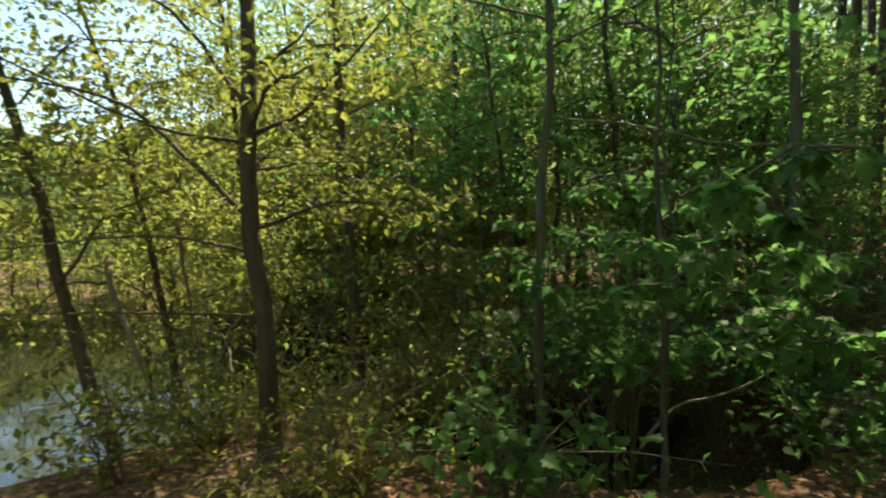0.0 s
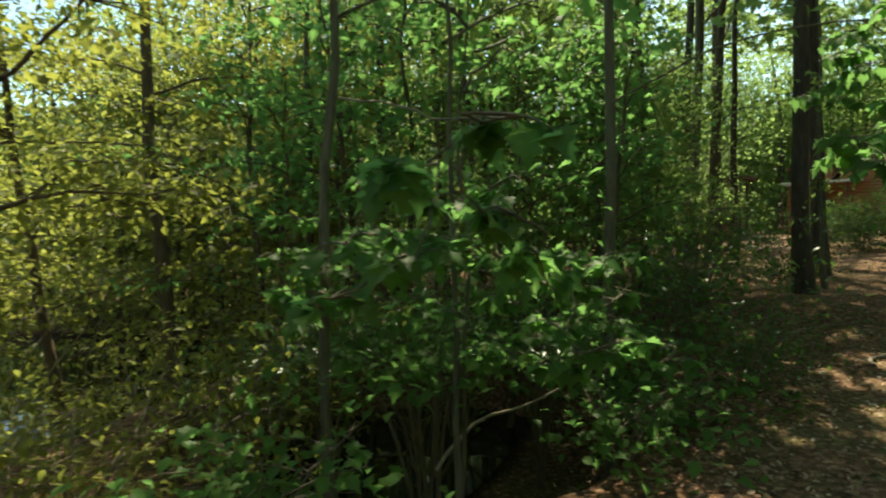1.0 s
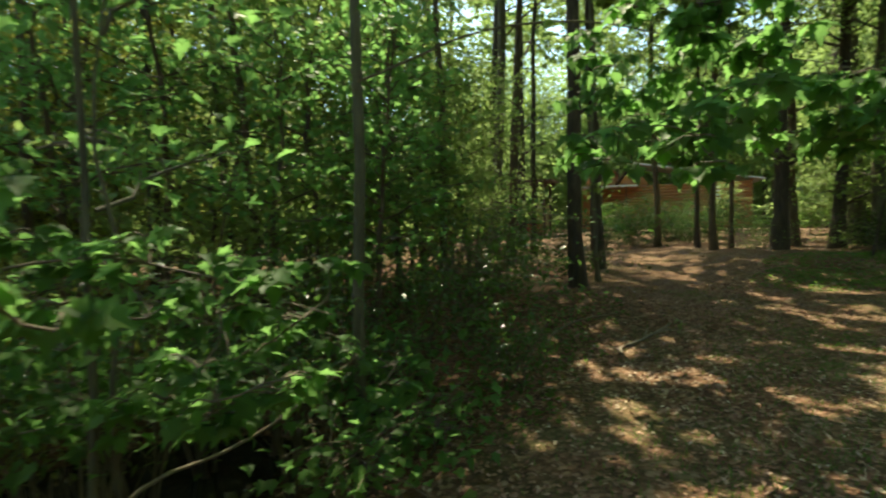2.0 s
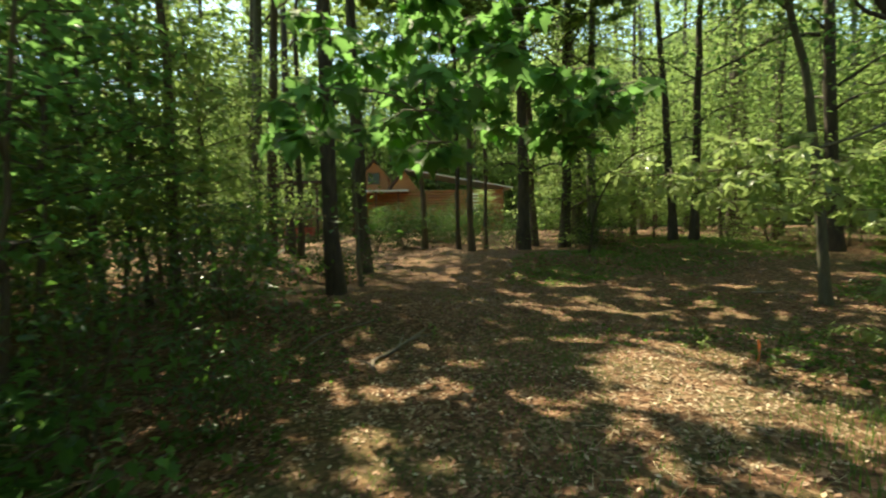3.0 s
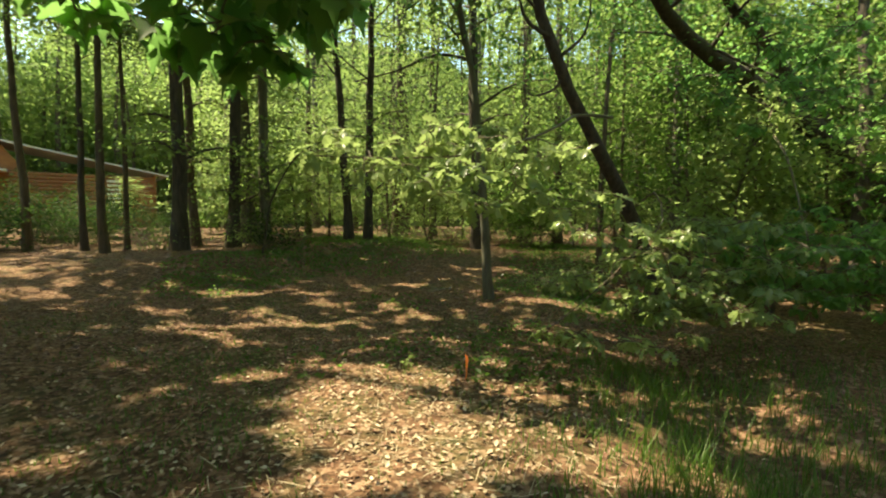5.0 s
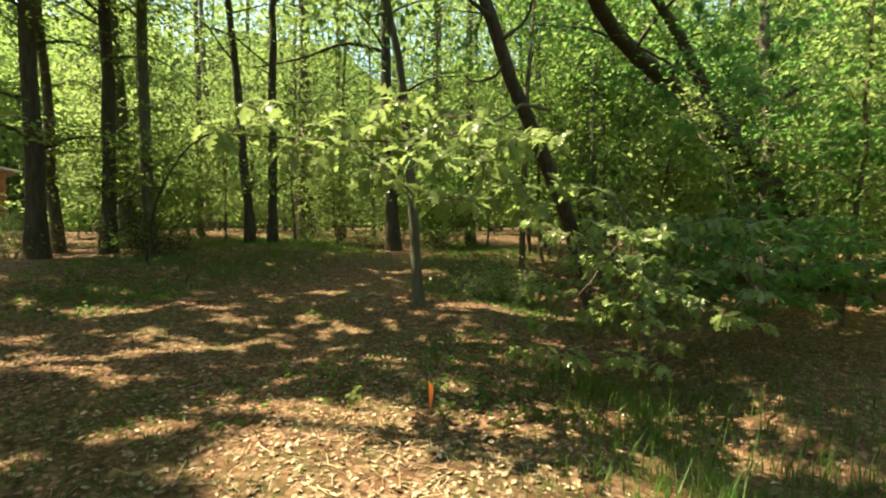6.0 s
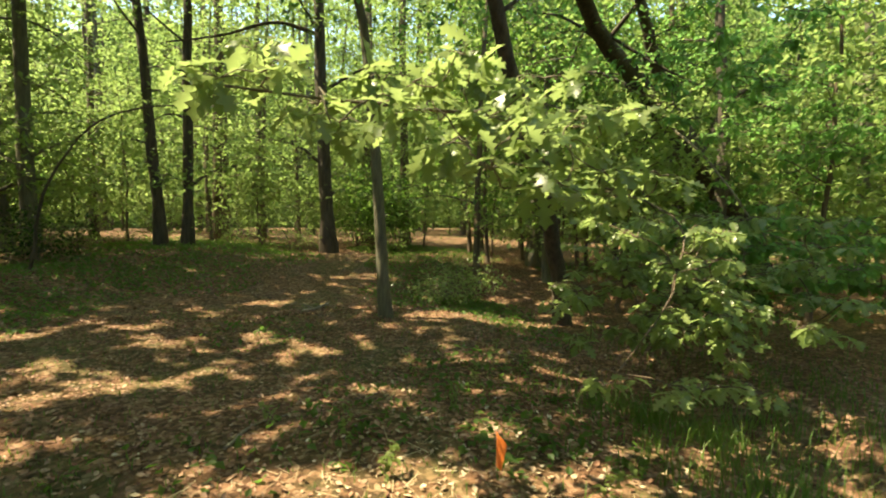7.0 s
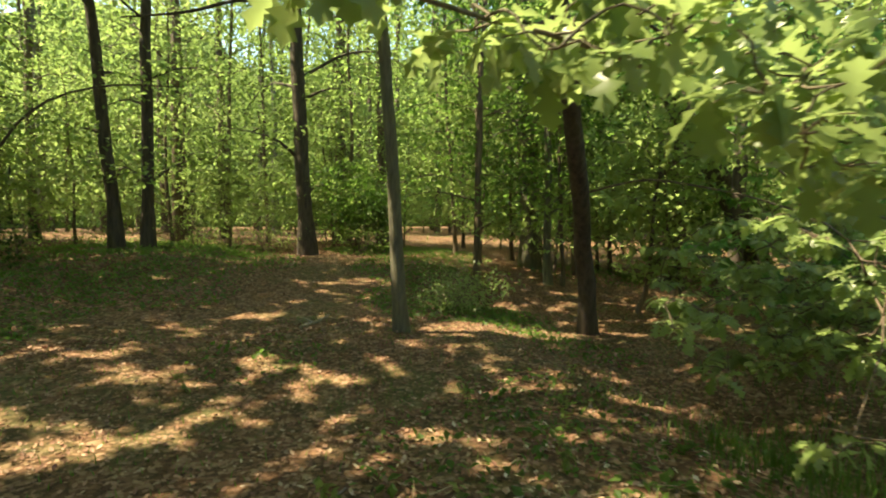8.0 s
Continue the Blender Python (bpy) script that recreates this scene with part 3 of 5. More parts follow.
for k, (x, y) in enumerate(((17.5, -9.0), (20.5, -12.0), (12.0, -14.0), (22.5, -8.0), (17.0, -15.0))):
    tree("forest_tree", "leafy brown forest tree beyond the ditch", x, y, 0.12 + 0.02 * (k % 3), 14, (0.2, 0.3), BARK_BROWN, seed=90 + k, **{**WOODS, "crown_from": 2.8, "limbs": 16})

for k, (x, y) in enumerate(((22.5, -4.6), (24.5, -1.8), (25.5, -6.5), (28.5, 0.6))):
    tree("forest_tree", "slim leafy forest tree in the deep wood", x, y, 0.07, 14, (0.2, 0.3), BARK_BROWN, seed=130 + k, **{**WOODS, "crown_from": 2.6, "limbs": 24})

# unseen woods added on the other side of the path, to block sky light
for k, (x, y) in enumerate(((-4, -3.5), (-1.5, -6), (1.5, -4.5), (3.8, -7), (6.2, -5.2), (8.5, -8), (-6, -8), (0, -10), (5, -11), (10.5, -11.5), (-8, -1), (-9, 2.5), (2.5, -13), (8, -14))):
    tree("forest_tree", "unseen brown forest tree added on the near side of the path to block sky light", x, y, 0.12 + 0.01 * (k % 5), 12 + k % 4, (0.2, 0.1), BARK_BROWN, seed=70 + k, **{**WOODS, "crown_from": 2.6})

# the sapling at the clearing's far side
YOUNG = dict(leaf_mat=LEAF_OAK, crown_from=4.6, crown_r=2.0, limbs=18, per=60, size=0.15, group="")
tree("young_tree", "young grey-barked tree with a slightly bent trunk on leaf litter", 13.52, 0.78, 0.088, 8, bark_mat=BARK_GREY, seed=52,
     path=[(13.52, 0.78, -0.25), (13.5, 0.86, 0.7), (13.35, 1.0, 2.4), (13.3, 1.1, 3.4), (13.1, 1.6, 6.0), (12.6, 2.4, 10.0)], **YOUNG)
# leaning trees by the ditch
LEANING = dict(leaf_mat=LEAF_MAPLE, crown_from=4.3, crown_r=2.8, limbs=18, per=60, size=0.11, low=0, spread=0.5, group="leaning trees")
tree("leaning_tree", "dark leaning tree bent over the grassy ditch", 13.6, -2.4, 0.145, 8, bark_mat=BARK_DARK, seed=53,
     path=[(13.6, -2.4, -0.7), (13.35, -2.1, 0.5), (12.5, -1.2, 1.9), (11.9, -0.55, 2.7), (11.4, 0.0, 3.4), (11.1, 0.35, 4.1), (10.7, 0.6, 5.5), (10.5, 0.6, 7.4)], **LEANING)
tree("leaning_tree", "dark twin-stemmed tree leaning far over the ditch", 15.8, -10.6, 0.31, 8, bark_mat=BARK_DARK, seed=54,
     path=[(15.8, -10.6, -0.7), (15.6, -9.3, 0.9), (15.3, -7.9, 2.2), (15.0, -6.5, 3.2), (14.2, -4.7, 3.9), (13.5, -3.1, 4.5), (12.6, -1.9, 5.0), (11.7, -1.0, 6.4)], **LEANING)
tree("forest_tree", "dark slender trunk half hidden by green leaves", 13.88, -6.4, 0.14, 12, (0.3, 0.4), BARK_DARK, seed=57, **SPARSE)
tree("forest_tree", "slim brown tree at the thicket's far side", 6.6, 9.4, 0.08, 13, (0.2, -0.2), BARK_BROWN, seed=58, **{**WOODS, "crown_from": 9.0, "crown_r": 1.4, "limbs": 4, "low": 1, "per": 50})


# ---- understory ----
def sapling(seed, height, leaf_mat, size, per, shape=SIMPLE, at=(0, 0, 0), spread=0.3, crown_r=1.2, name="sapling", label="leafy understory sapling with thin stems", start=0.5, limbs=16):
    return tree(name, label, at[0], at[1], 0.022 + 0.004 * height, height, (0.3, 0.2), BARK_BROWN, leaf_mat, start, crown_r, limbs, per, size, shape, seed, "understory saplings", spread=spread, flat=0.25, joined=True)


def far_off(x, y):
    """Whether a place lies clear of the walk, the clearing and the cabin's yard."""
    if (x - 3) * 0.37 - (y - 1.3) * 0.93 > -3.2 and x < 15 and y > -1.5 and x > -2:
        return False
    if 3 < x < 15.5 and 0 < y < 6.2:
        return False
    if 32 < math.degrees(math.atan2(x - 4, y - 1.5)) < 64 and math.hypot(x - 4, y - 1.5) < 30:
        return False
    if 52 < math.degrees(math.atan2(x - 6, y - 2.5)) < 104 and math.hypot(x - 6, y - 2.5) < 15.5:
        return False
    if math.degrees(math.atan2(x - 6, y - 2.5)) > 100 and math.hypot(x - 6, y - 2.5) < 8.5:
        return False
    if 84 < math.degrees(math.atan2(x - 7.2, y - 3.1)) < 124 and math.hypot(x - 7.2, y - 3.1) < 14.5:
        return False
    return math.hypot(x - 13.5, y - 0.8) > 2.0


rng = np.random.default_rng(5)
protos = [sapling(101, 5.0, LEAF_UNDER, 0.135, 34, at=(24.5, 6.2), spread=0.34, crown_r=1.7), sapling(102, 3.2, LEAF_UNDER, 0.12, 30, at=(24.5, 2.4), spread=0.32),
          sapling(103, 7.5, LEAF_UNDER, 0.15, 36, at=(19.5, -8.0), crown_r=2.3, spread=0.45, limbs=20), sapling(104, 2.2, LEAF_SHRUB, 0.11, 28, at=(23.0, -1.6), start=0.25)]
count = 0
while count < 130:
    a, d = radians(rng.uniform(-50, 165)), rng.uniform(6.5, 34)
    x, y = 5 + d * math.sin(a), 2 + d * math.cos(a)
    if not far_off(x, y) or (-5 < x < 1.6 and y < 13) or ((x + 7.8) / 7.3) ** 2 + ((y - 8.6) / 6.3) ** 2 < 1.1:
        continue
    p = protos[int(rng.integers(0, 4))]
    s = rng.uniform(0.75, 1.3)
    copy_thing(p, Matrix.LocRotScale((x, y, lie1(x, y)), Euler((0, 0, rng.uniform(0, 6.28))), (s, s, s)))
    count += 1

# saplings round the pond's rim
ring_proto = sapling(105, 3.0, LEAF_BANK, 0.10, 26, at=(-8.5, 3.6), label="pale yellow-green leafy sapling on the pond bank", name="bank_sapling")
for k in range(40):
    a = rng.uniform(0, 2 * math.pi)
    q = rng.uniform(1.0, 1.25)
    x, y = -7.8 + 7.3 * q * math.cos(a), 8.6 + 6.3 * q * math.sin(a)
    if y < 3.2 and x > -4 or (x > -3.4 and y < 4.4):
        continue
    s = rng.uniform(0.8, 1.5)
    if -62 < math.degrees(math.atan2(x, y)) < 10 and math.hypot(x, y) < 10:
        s *= 0.45
    copy_thing(ring_proto, Matrix.LocRotScale((x, y, lie1(x, y)), Euler((0, 0, rng.uniform(0, 6.28))), (s, s, s)))


# ---- far woods ----
def far_woods():
    rng = np.random.default_rng(9)
    w = Wood()
    at = []
    for k in range(700):
        a = rng.uniform(0, 2 * np.pi) if k < 560 else radians(rng.uniform(28, 70))
        d = rng.uniform(30, 62) if k < 560 else rng.uniform(46, 64)
        x, y = 6 + d * math.sin(a), 3 + d * math.cos(a)
        z = lie1(x, y)
        h = rng.uniform(19, 30)
        deg = math.degrees(math.atan2(x - 4, y - 1.5))
        if 36 < deg < 66 and d < 46 or -50 < deg < -33 and d < 50:
            continue
        if 20 < deg < 66 or -54 < deg < -30:
            h *= 0.6
        r = rng.uniform(0.08, 0.28)
        if k % 3 < 2:
            w.stem(curve_pts([(x, y, z - 0.3), (x + rng.normal(0, .3), y + rng.normal(0, .3), z + h * .5), (x + rng.normal(0, .6), y + rng.normal(0, .6), z + h)], 5), np.linspace(r, r * 0.3, 5), 6)
        behind = 172 < math.degrees(a) < 312 and k < 560
        n = 24 if behind else 62
        c = np.stack([x + rng.normal(0, 1.8, n), y + rng.normal(0, 1.8, n), z + (h + 1) * rng.uniform(0.02, 1, n) ** 0.95], -1)
        at.append(foliage(rng, c, 8 if behind else 15, 1.25, 0.14))
    at = np.concatenate(at)
    ob = thing("far_woods", (0, 0, 0), "dense distant spring woodland of slim trunks and green leaves", "woodland")
    ob["kind"] = "stuff"
    part("trunks", w.mesh("trunks", BARK_BROWN), ob)
    part("leaves", leaves_mesh("leaves", SIMPLE, at, rng.uniform(0.24, 0.44, len(at)), LEAF_WOOD, rng), ob)


far_woods()


# ---- cabin ----
def box(bm, lo, hi):
    r = bmesh.ops.create_cube(bm, size=1)
    m = Matrix.Translation([(a + b) / 2 for a, b in zip(lo, hi)]) @ Matrix.Diagonal([b - a for a, b in zip(lo, hi)] + [1])
    bmesh.ops.transform(bm, matrix=m, verts=r["verts"])


def bm_mesh(name, fill, mat):
    bm = bmesh.new()
    fill(bm)
    me = bpy.data.meshes.new(name)
    bm.to_mesh(me)
    bm.free()
    me.materials.append(mat)
    return me


def backdrop():
    """A far ring of treetops that closes the horizon."""
    n, m = 240, 14
    a = np.linspace(0, 2 * np.pi, n, endpoint=False)
    rows = []
    for k in range(m):
        h = k / (m - 1)
        top = 19 + 3.0 * np.sin(5 * a + 2.2) + 1.8 * np.sin(13 * a + 1) + 1.2 * np.sin(31 * a + 2)
        top = top + 8 * np.clip(1 - ((np.degrees(a) - 105) / 55) ** 2, 0, 1) ** 0.5
        r = 78 + 2.5 * np.sin(23 * a + 3 * k) + 1.5 * np.sin(57 * a + 5 * k)
        rows.append(np.stack([6 + r * np.sin(a), 3 + r * np.cos(a), -1 + (top + 1) * h + 0.6 * np.sin(41 * a + 2 * k)], -1))
    v = np.concatenate(rows)
    i, k = np.meshgrid(np.arange(n), np.arange(m - 1))
    i2 = (i + 1) % n
    f = np.stack([k * n + i, k * n + i2, (k + 1) * n + i2, (k + 1) * n + i], -1).reshape(-1, 4)
    mat = plain("distant_foliage", (0.05, 0.075, 0.02), (0.17, 0.21, 0.055), 1.2, 0.9, None, 0.6)
    tagged(new("backdrop", mesh_from("backdrop", v, [f], mat, True)), "distant edge of green woodland", "woodland", kind="structure")


backdrop()


def build_cabin():
    """A log cabin with a gabled dormer, a porch roof and a long sloping roof."""
    ob = thing("cabin", (31.3, 27.7, 0.75), "orange-brown log cabin with gabled roof and covered porch among trees", "house")
    ob.rotation_euler = (0, 0, radians(-53))
    # local x runs along the front (to the viewer's right), -y faces the viewer
    k = 0
    for z in np.arange(0, 3.3, 0.22):
        me = bm_mesh("log", lambda bm: bmesh.ops.create_cone(bm, segments=8, radius1=0.125, radius2=0.125, depth=14.0, cap_ends=True,
                     matrix=Matrix.Translation((7.6, 0, z + 0.12)) @ Matrix.Rotation(radians(90), 4, "Y")), LOG)
        part("log", me, ob)
        me = bm_mesh("log", lambda bm: bmesh.ops.create_cone(bm, segments=8, radius1=0.125, radius2=0.125, depth=6.0, cap_ends=True,
                     matrix=Matrix.Translation((14.6, 2.8, z + 0.23)) @ Matrix.Rotation(radians(90), 4, "X")), LOG)
        part("log", me, ob)
        me = bm_mesh("log", lambda bm: bmesh.ops.create_cone(bm, segments=8, radius1=0.125, radius2=0.125, depth=3.6, cap_ends=True,
                     matrix=Matrix.Translation((-1.0, 0.6, z + 0.12)) @ Matrix.Rotation(radians(90), 4, "Y")), LOG)
        part("log", me, ob)

    def gable(x0, x1, z0, z1, y0, y1):
        def fill(bm):
            c = (x0 + x1) / 2
            for lo, hi in ((y0, y1),):
                v = [bm.verts.new(p) for p in ((x0, lo, z0), (x1, lo, z0), (c, lo, z1), (x0, hi, z0), (x1, hi, z0), (c, hi, z1))]
                bm.faces.new((v[0], v[1], v[2]))
                bm.faces.new((v[5], v[4], v[3]))
                bm.faces.new((v[0], v[3], v[4], v[1]))
                bm.faces.new((v[0], v[2], v[5], v[3]))
                bm.faces.new((v[1], v[4], v[5], v[2]))
        return fill

    def slope(x0, z0, x1, z1, y0, y1, th):
        def fill(bm):
            v = [bm.verts.new(p) for p in ((x0, y0, z0), (x1, y0, z1), (x1, y1, z1), (x0, y1, z0),
                                           (x0, y0, z0 + th), (x1, y0, z1 + th), (x1, y1, z1 + th), (x0, y1, z0 + th))]
            for q in ((3, 2, 1, 0), (4, 5, 6, 7), (0, 1, 5, 4), (1, 2, 6, 5), (2, 3, 7, 6), (3, 0, 4, 7)):
                bm.faces.new([v[i] for i in q])
        return fill

    part("upper_wall", bm_mesh("upper_wall", lambda bm: box(bm, (-2.4, 0.62, 3.35), (0.9, 4, 4.45)), LOG), ob, "orange-stained upper wall")
    part("gable", bm_mesh("gable", gable(-2.5, 1.0, 4.45, 5.75, 0.62, 4), LOG), ob)
    part("roof", bm_mesh("roof", slope(-2.9, 4.25, -0.75, 5.85, 0.2, 4.2, 0.1), LOG_DARK), ob)
    part("roof", bm_mesh("roof", slope(-0.75, 5.85, 1.4, 4.25, 0.2, 4.2, 0.1), LOG_DARK), ob)
    part("gable", bm_mesh("gable", gable(1.2, 4.6, 3.35, 4.9, 0.1, 5), LOG), ob)
    part("roof", bm_mesh("roof", slope(0.9, 3.4, 2.9, 5.0, -0.4, 5.2, 0.1), LOG_DARK), ob)
    part("roof", bm_mesh("roof", slope(2.9, 5.0, 15.8, 3.35, -0.5, 5.8, 0.1), ROOF), ob, "pale sunlit sheet roof")
    part("porch_roof", bm_mesh("porch_roof", lambda bm: box(bm, (-3.2, -1.8, 3.2), (3.4, 0.6, 3.33)), ROOF), ob, "pale porch roof edge")
    for x in (-3.0, -0.4, 2.2):
        part("porch_post", bm_mesh("porch_post", lambda bm: box(bm, (x, -1.7, 0), (x + 0.16, -1.54, 3.19)), LOG_DARK), ob)
    win = part("window", bm_mesh("window", lambda bm: box(bm, (-1.5, 0.52, 3.97), (-0.2, 0.6, 4.77)), GLASS), ob)
    for lo, hi in (((-1.6, 0.48, 3.89), (-0.1, 0.63, 3.97)), ((-1.6, 0.48, 4.77), (-0.1, 0.63, 4.85)), ((-1.6, 0.48, 3.97), (-1.5, 0.63, 4.77)), ((-0.2, 0.48, 3.97), (-0.1, 0.63, 4.77)), ((-0.88, 0.5, 3.97), (-0.82, 0.61, 4.77))):
        part("frame", bm_mesh("frame", lambda bm: box(bm, lo, hi), LOG_DARK), win)
    for i in range(9):
        part("slat", bm_mesh("slat", lambda bm: box(bm, (10.6, -0.28, 0.7 + 0.27 * i), (11.7, -0.14, 0.84 + 0.27 * i)), WHITE), ob, "pale edge of a stacked log end")
    part("door", bm_mesh("door", lambda bm: box(bm, (0.2, -0.2, 0.1), (1.1, -0.13, 2.1)), LOG_DARK), ob)
    part("deck", bm_mesh("deck", lambda bm: box(bm, (-3.4, -1.9, 0.22), (3.5, -0.14, 0.38)), LOG_DARK), ob)
    for x in np.arange(-3.3, 3.5, 0.42):
        part("baluster", bm_mesh("baluster", lambda bm: box(bm, (x, -1.86, 0.38), (x + 0.06, -1.80, 1.25)), LOG_DARK), ob)
    part("rail", bm_mesh("rail", lambda bm: box(bm, (-3.4, -1.9, 1.25), (3.5, -1.76, 1.33)), LOG), ob)
    ob.scale = (0.64, 0.8, 0.95)
    return ob


build_cabin()


def build_shed():
    """An open shed beside the cabin: posts, a flat dark roof and a low board wall at the back."""
    x, y = 22.1, 26.1
    ob = thing("open_shed", (x, y, lie1(x, y)), "open dark timber shed with a tan board wall beside the cabin", "shed")
    ob.rotation_euler = (0, 0, radians(-53))
    for px, py in ((-1.5, -0.9), (-0.15, -0.9), (1.5, -0.9), (-1.5, 0.9), (1.5, 0.9)):
        part("post", bm_mesh("post", lambda bm: box(bm, (px - 0.07, py - 0.07, -0.1), (px + 0.07, py + 0.07, 3.2)), LOG_DARK), ob)
    part("beam", bm_mesh("beam", lambda bm: box(bm, (-1.8, -1.0, 3.2), (1.8, -0.8, 3.4)), LOG_DARK), ob)
    part("beam", bm_mesh("beam", lambda bm: box(bm, (-1.8, 0.8, 3.2), (1.8, 1.0, 3.4)), LOG_DARK), ob)
    part("roof", bm_mesh("roof", lambda bm: box(bm, (-2.0, -1.3, 3.4), (2.0, 1.3, 3.5)), LOG_DARK), ob)
    for i in range(5):
        part("board", bm_mesh("board", lambda bm: box(bm, (-1.43, 0.86, 0.7 + 0.27 * i), (1.43, 0.9, 0.95 + 0.27 * i)), TAN), ob)
    part("rail", bm_mesh("rail", lambda bm: box(bm, (-1.42, -0.95, 2.0), (1.42, -0.85, 2.12)), LOG_DARK), ob)


def build_cart():
    x, y = 21.0, 24.4
    ob = thing("utility_cart", (x, y, lie1(x, y)), "red-painted metal utility cart parked before the shed", "cart")
    ob.rotation_euler = (0, 0, radians(-53))

    def tub(bm):
        box(bm, (-0.85, -0.4, 0.32), (0.85, 0.4, 0.85))
        for v in bm.verts:
            if v.co.z < 0.5:
                v.co.x *= 0.86
                v.co.y *= 0.86
        bmesh.ops.bevel(bm, geom=bm.edges[:], offset=0.05, segments=2, affect="EDGES")

    part("tub", bm_mesh("tub", tub, RED), ob)
    part("seat", bm_mesh("seat", lambda bm: (box(bm, (0.1, -0.28, 0.852), (0.62, 0.28, 0.98)), box(bm, (0.5, -0.28, 0.98), (0.62, 0.28, 1.3))), LOG_DARK), ob, "dark seat")
    for wx in (-0.55, 0.55):
        for wy in (-0.42, 0.42):
            part("wheel", bm_mesh("wheel", lambda bm: bmesh.ops.create_cone(bm, segments=18, radius1=0.24, radius2=0.24, depth=0.14, cap_ends=True,
                 matrix=Matrix.Translation((wx, wy, 0.24)) @ Matrix.Rotation(radians(90), 4, "X")), LOG_DARK), ob, "dark rubber wheel")


build_shed()
build_cart()


# ---- near boughs ----
def clusters(rng, centres, twigs, reach, leaves, droop=0.0):
    """Twigs round each centre with leaves bunched at their ends. Returns the twigs' lines, and the leaves' places and headings."""
    lines, at, yaw = [], [], []
    for c in np.asarray(centres, float):
        for k in range(twigs):
            a = rng.uniform(0, 2 * np.pi)
            e = c + np.array([math.cos(a), math.sin(a), rng.uniform(-0.25, 0.3) - droop]) * reach * rng.uniform(0.5, 1.1)
            lines.append(np.array([c, (c + e) / 2 + (0, 0, 0.15 * reach), e]))
            for i in range(leaves):
                at.append(e + (c - e) * rng.uniform(0, 0.45) * (i > 1) + rng.normal(0, 0.012, 3))
                yaw.append(a - math.pi / 2 + (i - (leaves - 1) / 2) * 1.15 + rng.normal(0, 0.25))
    return lines, np.array(at), np.array(yaw)


def bough(parent, name, limb, radius, centres, twigs, reach, leaves, size, shape, leaf_mat, seed, droop=0.0, tilt=0.4, dip=-0.3, wood=TWIG):
    """A limb of parent through the given places, with side twigs to every cluster of leaves."""
    rng = np.random.default_rng(seed)
    o = np.array(parent.location)
    w = Wood()
    c = None
    if limb is not None:
        c = curve_pts(limb, 12 + 2 * len(limb), rng, 0.012) - o
        w.stem(c, np.linspace(radius, radius * 0.25, len(c)), 7)
    lines, at, yaw = clusters(rng, centres, twigs, reach, leaves, droop)
    hubs = np.asarray(centres, float) - o
    if c is not None:
        # every cluster hangs from the nearest wood that is already there
        nodes = list(c[len(c) // 3:])
        thick = list(np.linspace(radius, radius * 0.25, len(c))[len(c) // 3:] * 0.45)
        gap = np.linalg.norm(hubs[:, None] - np.array(nodes)[None], axis=2)
        near, far = gap.argmin(1), gap.min(1)
        for _ in range(len(hubs)):
            k = int(np.argmin(far))
            i = int(near[k])
            r0 = max(0.005, min(0.014, thick[i]))
            sag = rng.normal(0, 0.04, 3)
            w.stem(curve_pts([nodes[i], (nodes[i] + hubs[k]) / 2 + sag, hubs[k]], 6, rng, 0.01), np.linspace(r0, max(0.004, r0 * 0.7), 6), 5)
            nodes.append(hubs[k])
            thick.append(r0 * 0.7)
            far[k] = np.inf
            d = np.linalg.norm(hubs - hubs[k], axis=1)
            closer = (d < far) & np.isfinite(far)
            near[closer], far[closer] = len(nodes) - 1, d[closer]
    for l in lines:
        w.stem(l - o, [0.0045, 0.0035, 0.002], 4)
    part(name, w.mesh(name, wood), parent)
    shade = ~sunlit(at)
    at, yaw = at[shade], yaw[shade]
    part(name + "_leaves", leaves_mesh(name + "_leaves", shape, at - o, rng.uniform(0.7, 1.15, len(at)) * size, leaf_mat, rng, tilt, yaw, 0.35, True, dip), parent)


def cloud(seed, centre, radii, n):
    r = np.random.default_rng(seed)
    v = r.standard_normal((n, 3))
    v /= np.linalg.norm(v, axis=1)[:, None]
    return np.asarray(centre) + v * (r.uniform(0, 1, n) ** 0.4)[:, None] * np.asarray(radii)


def find(name):
    return bpy.data.objects[name]


OAK_TREE = find("leaning_tree")
bough(OAK_TREE, "bough", [(12.3, -1.0, 3.0), (11.0, -0.1, 2.75), (9.7, 0.7, 2.25), (9.0, 1.5, 1.98), (8.75, 2.1, 1.93), (8.68, 2.8, 1.92)], 0.026,
      [(8.70, 2.1, 2.0), (8.6, 2.67, 1.96), (8.33, 1.8, 1.66), (8.37, 1.49, 1.78), (8.55, 1.57, 1.84), (8.8, 1.9, 2.05), (8.42, 2.05, 1.8), (8.85, 2.4, 1.9), (8.72, 2.85, 1.95),
       (9.0, 1.2, 2.0), (9.2, 1.7, 2.1), (8.9, 0.8, 1.9), (9.3, 0.5, 2.1), (9.5, 1.1, 2.3), (8.6, 1.1, 1.75), (8.5, 2.35, 1.75), (8.6, 0.9, 1.9), (8.9, 2.7, 2.15), (8.95, 1.5, 2.2), (8.5, 1.3, 2.05), (8.6, 1.7, 2.15), (8.75, 0.5, 2.0), (8.28, 1.7, 1.55), (8.3, 1.45, 1.48), (8.45, 1.2, 1.5), (8.2, 1.6, 1.68), (8.6, 0.7, 1.45), (8.5, 0.9, 1.58), (8.7, 0.3, 1.6)], 4, 0.19, 5, 0.16, OAK, LEAF_OAK, 201, 0.05, 0.6)
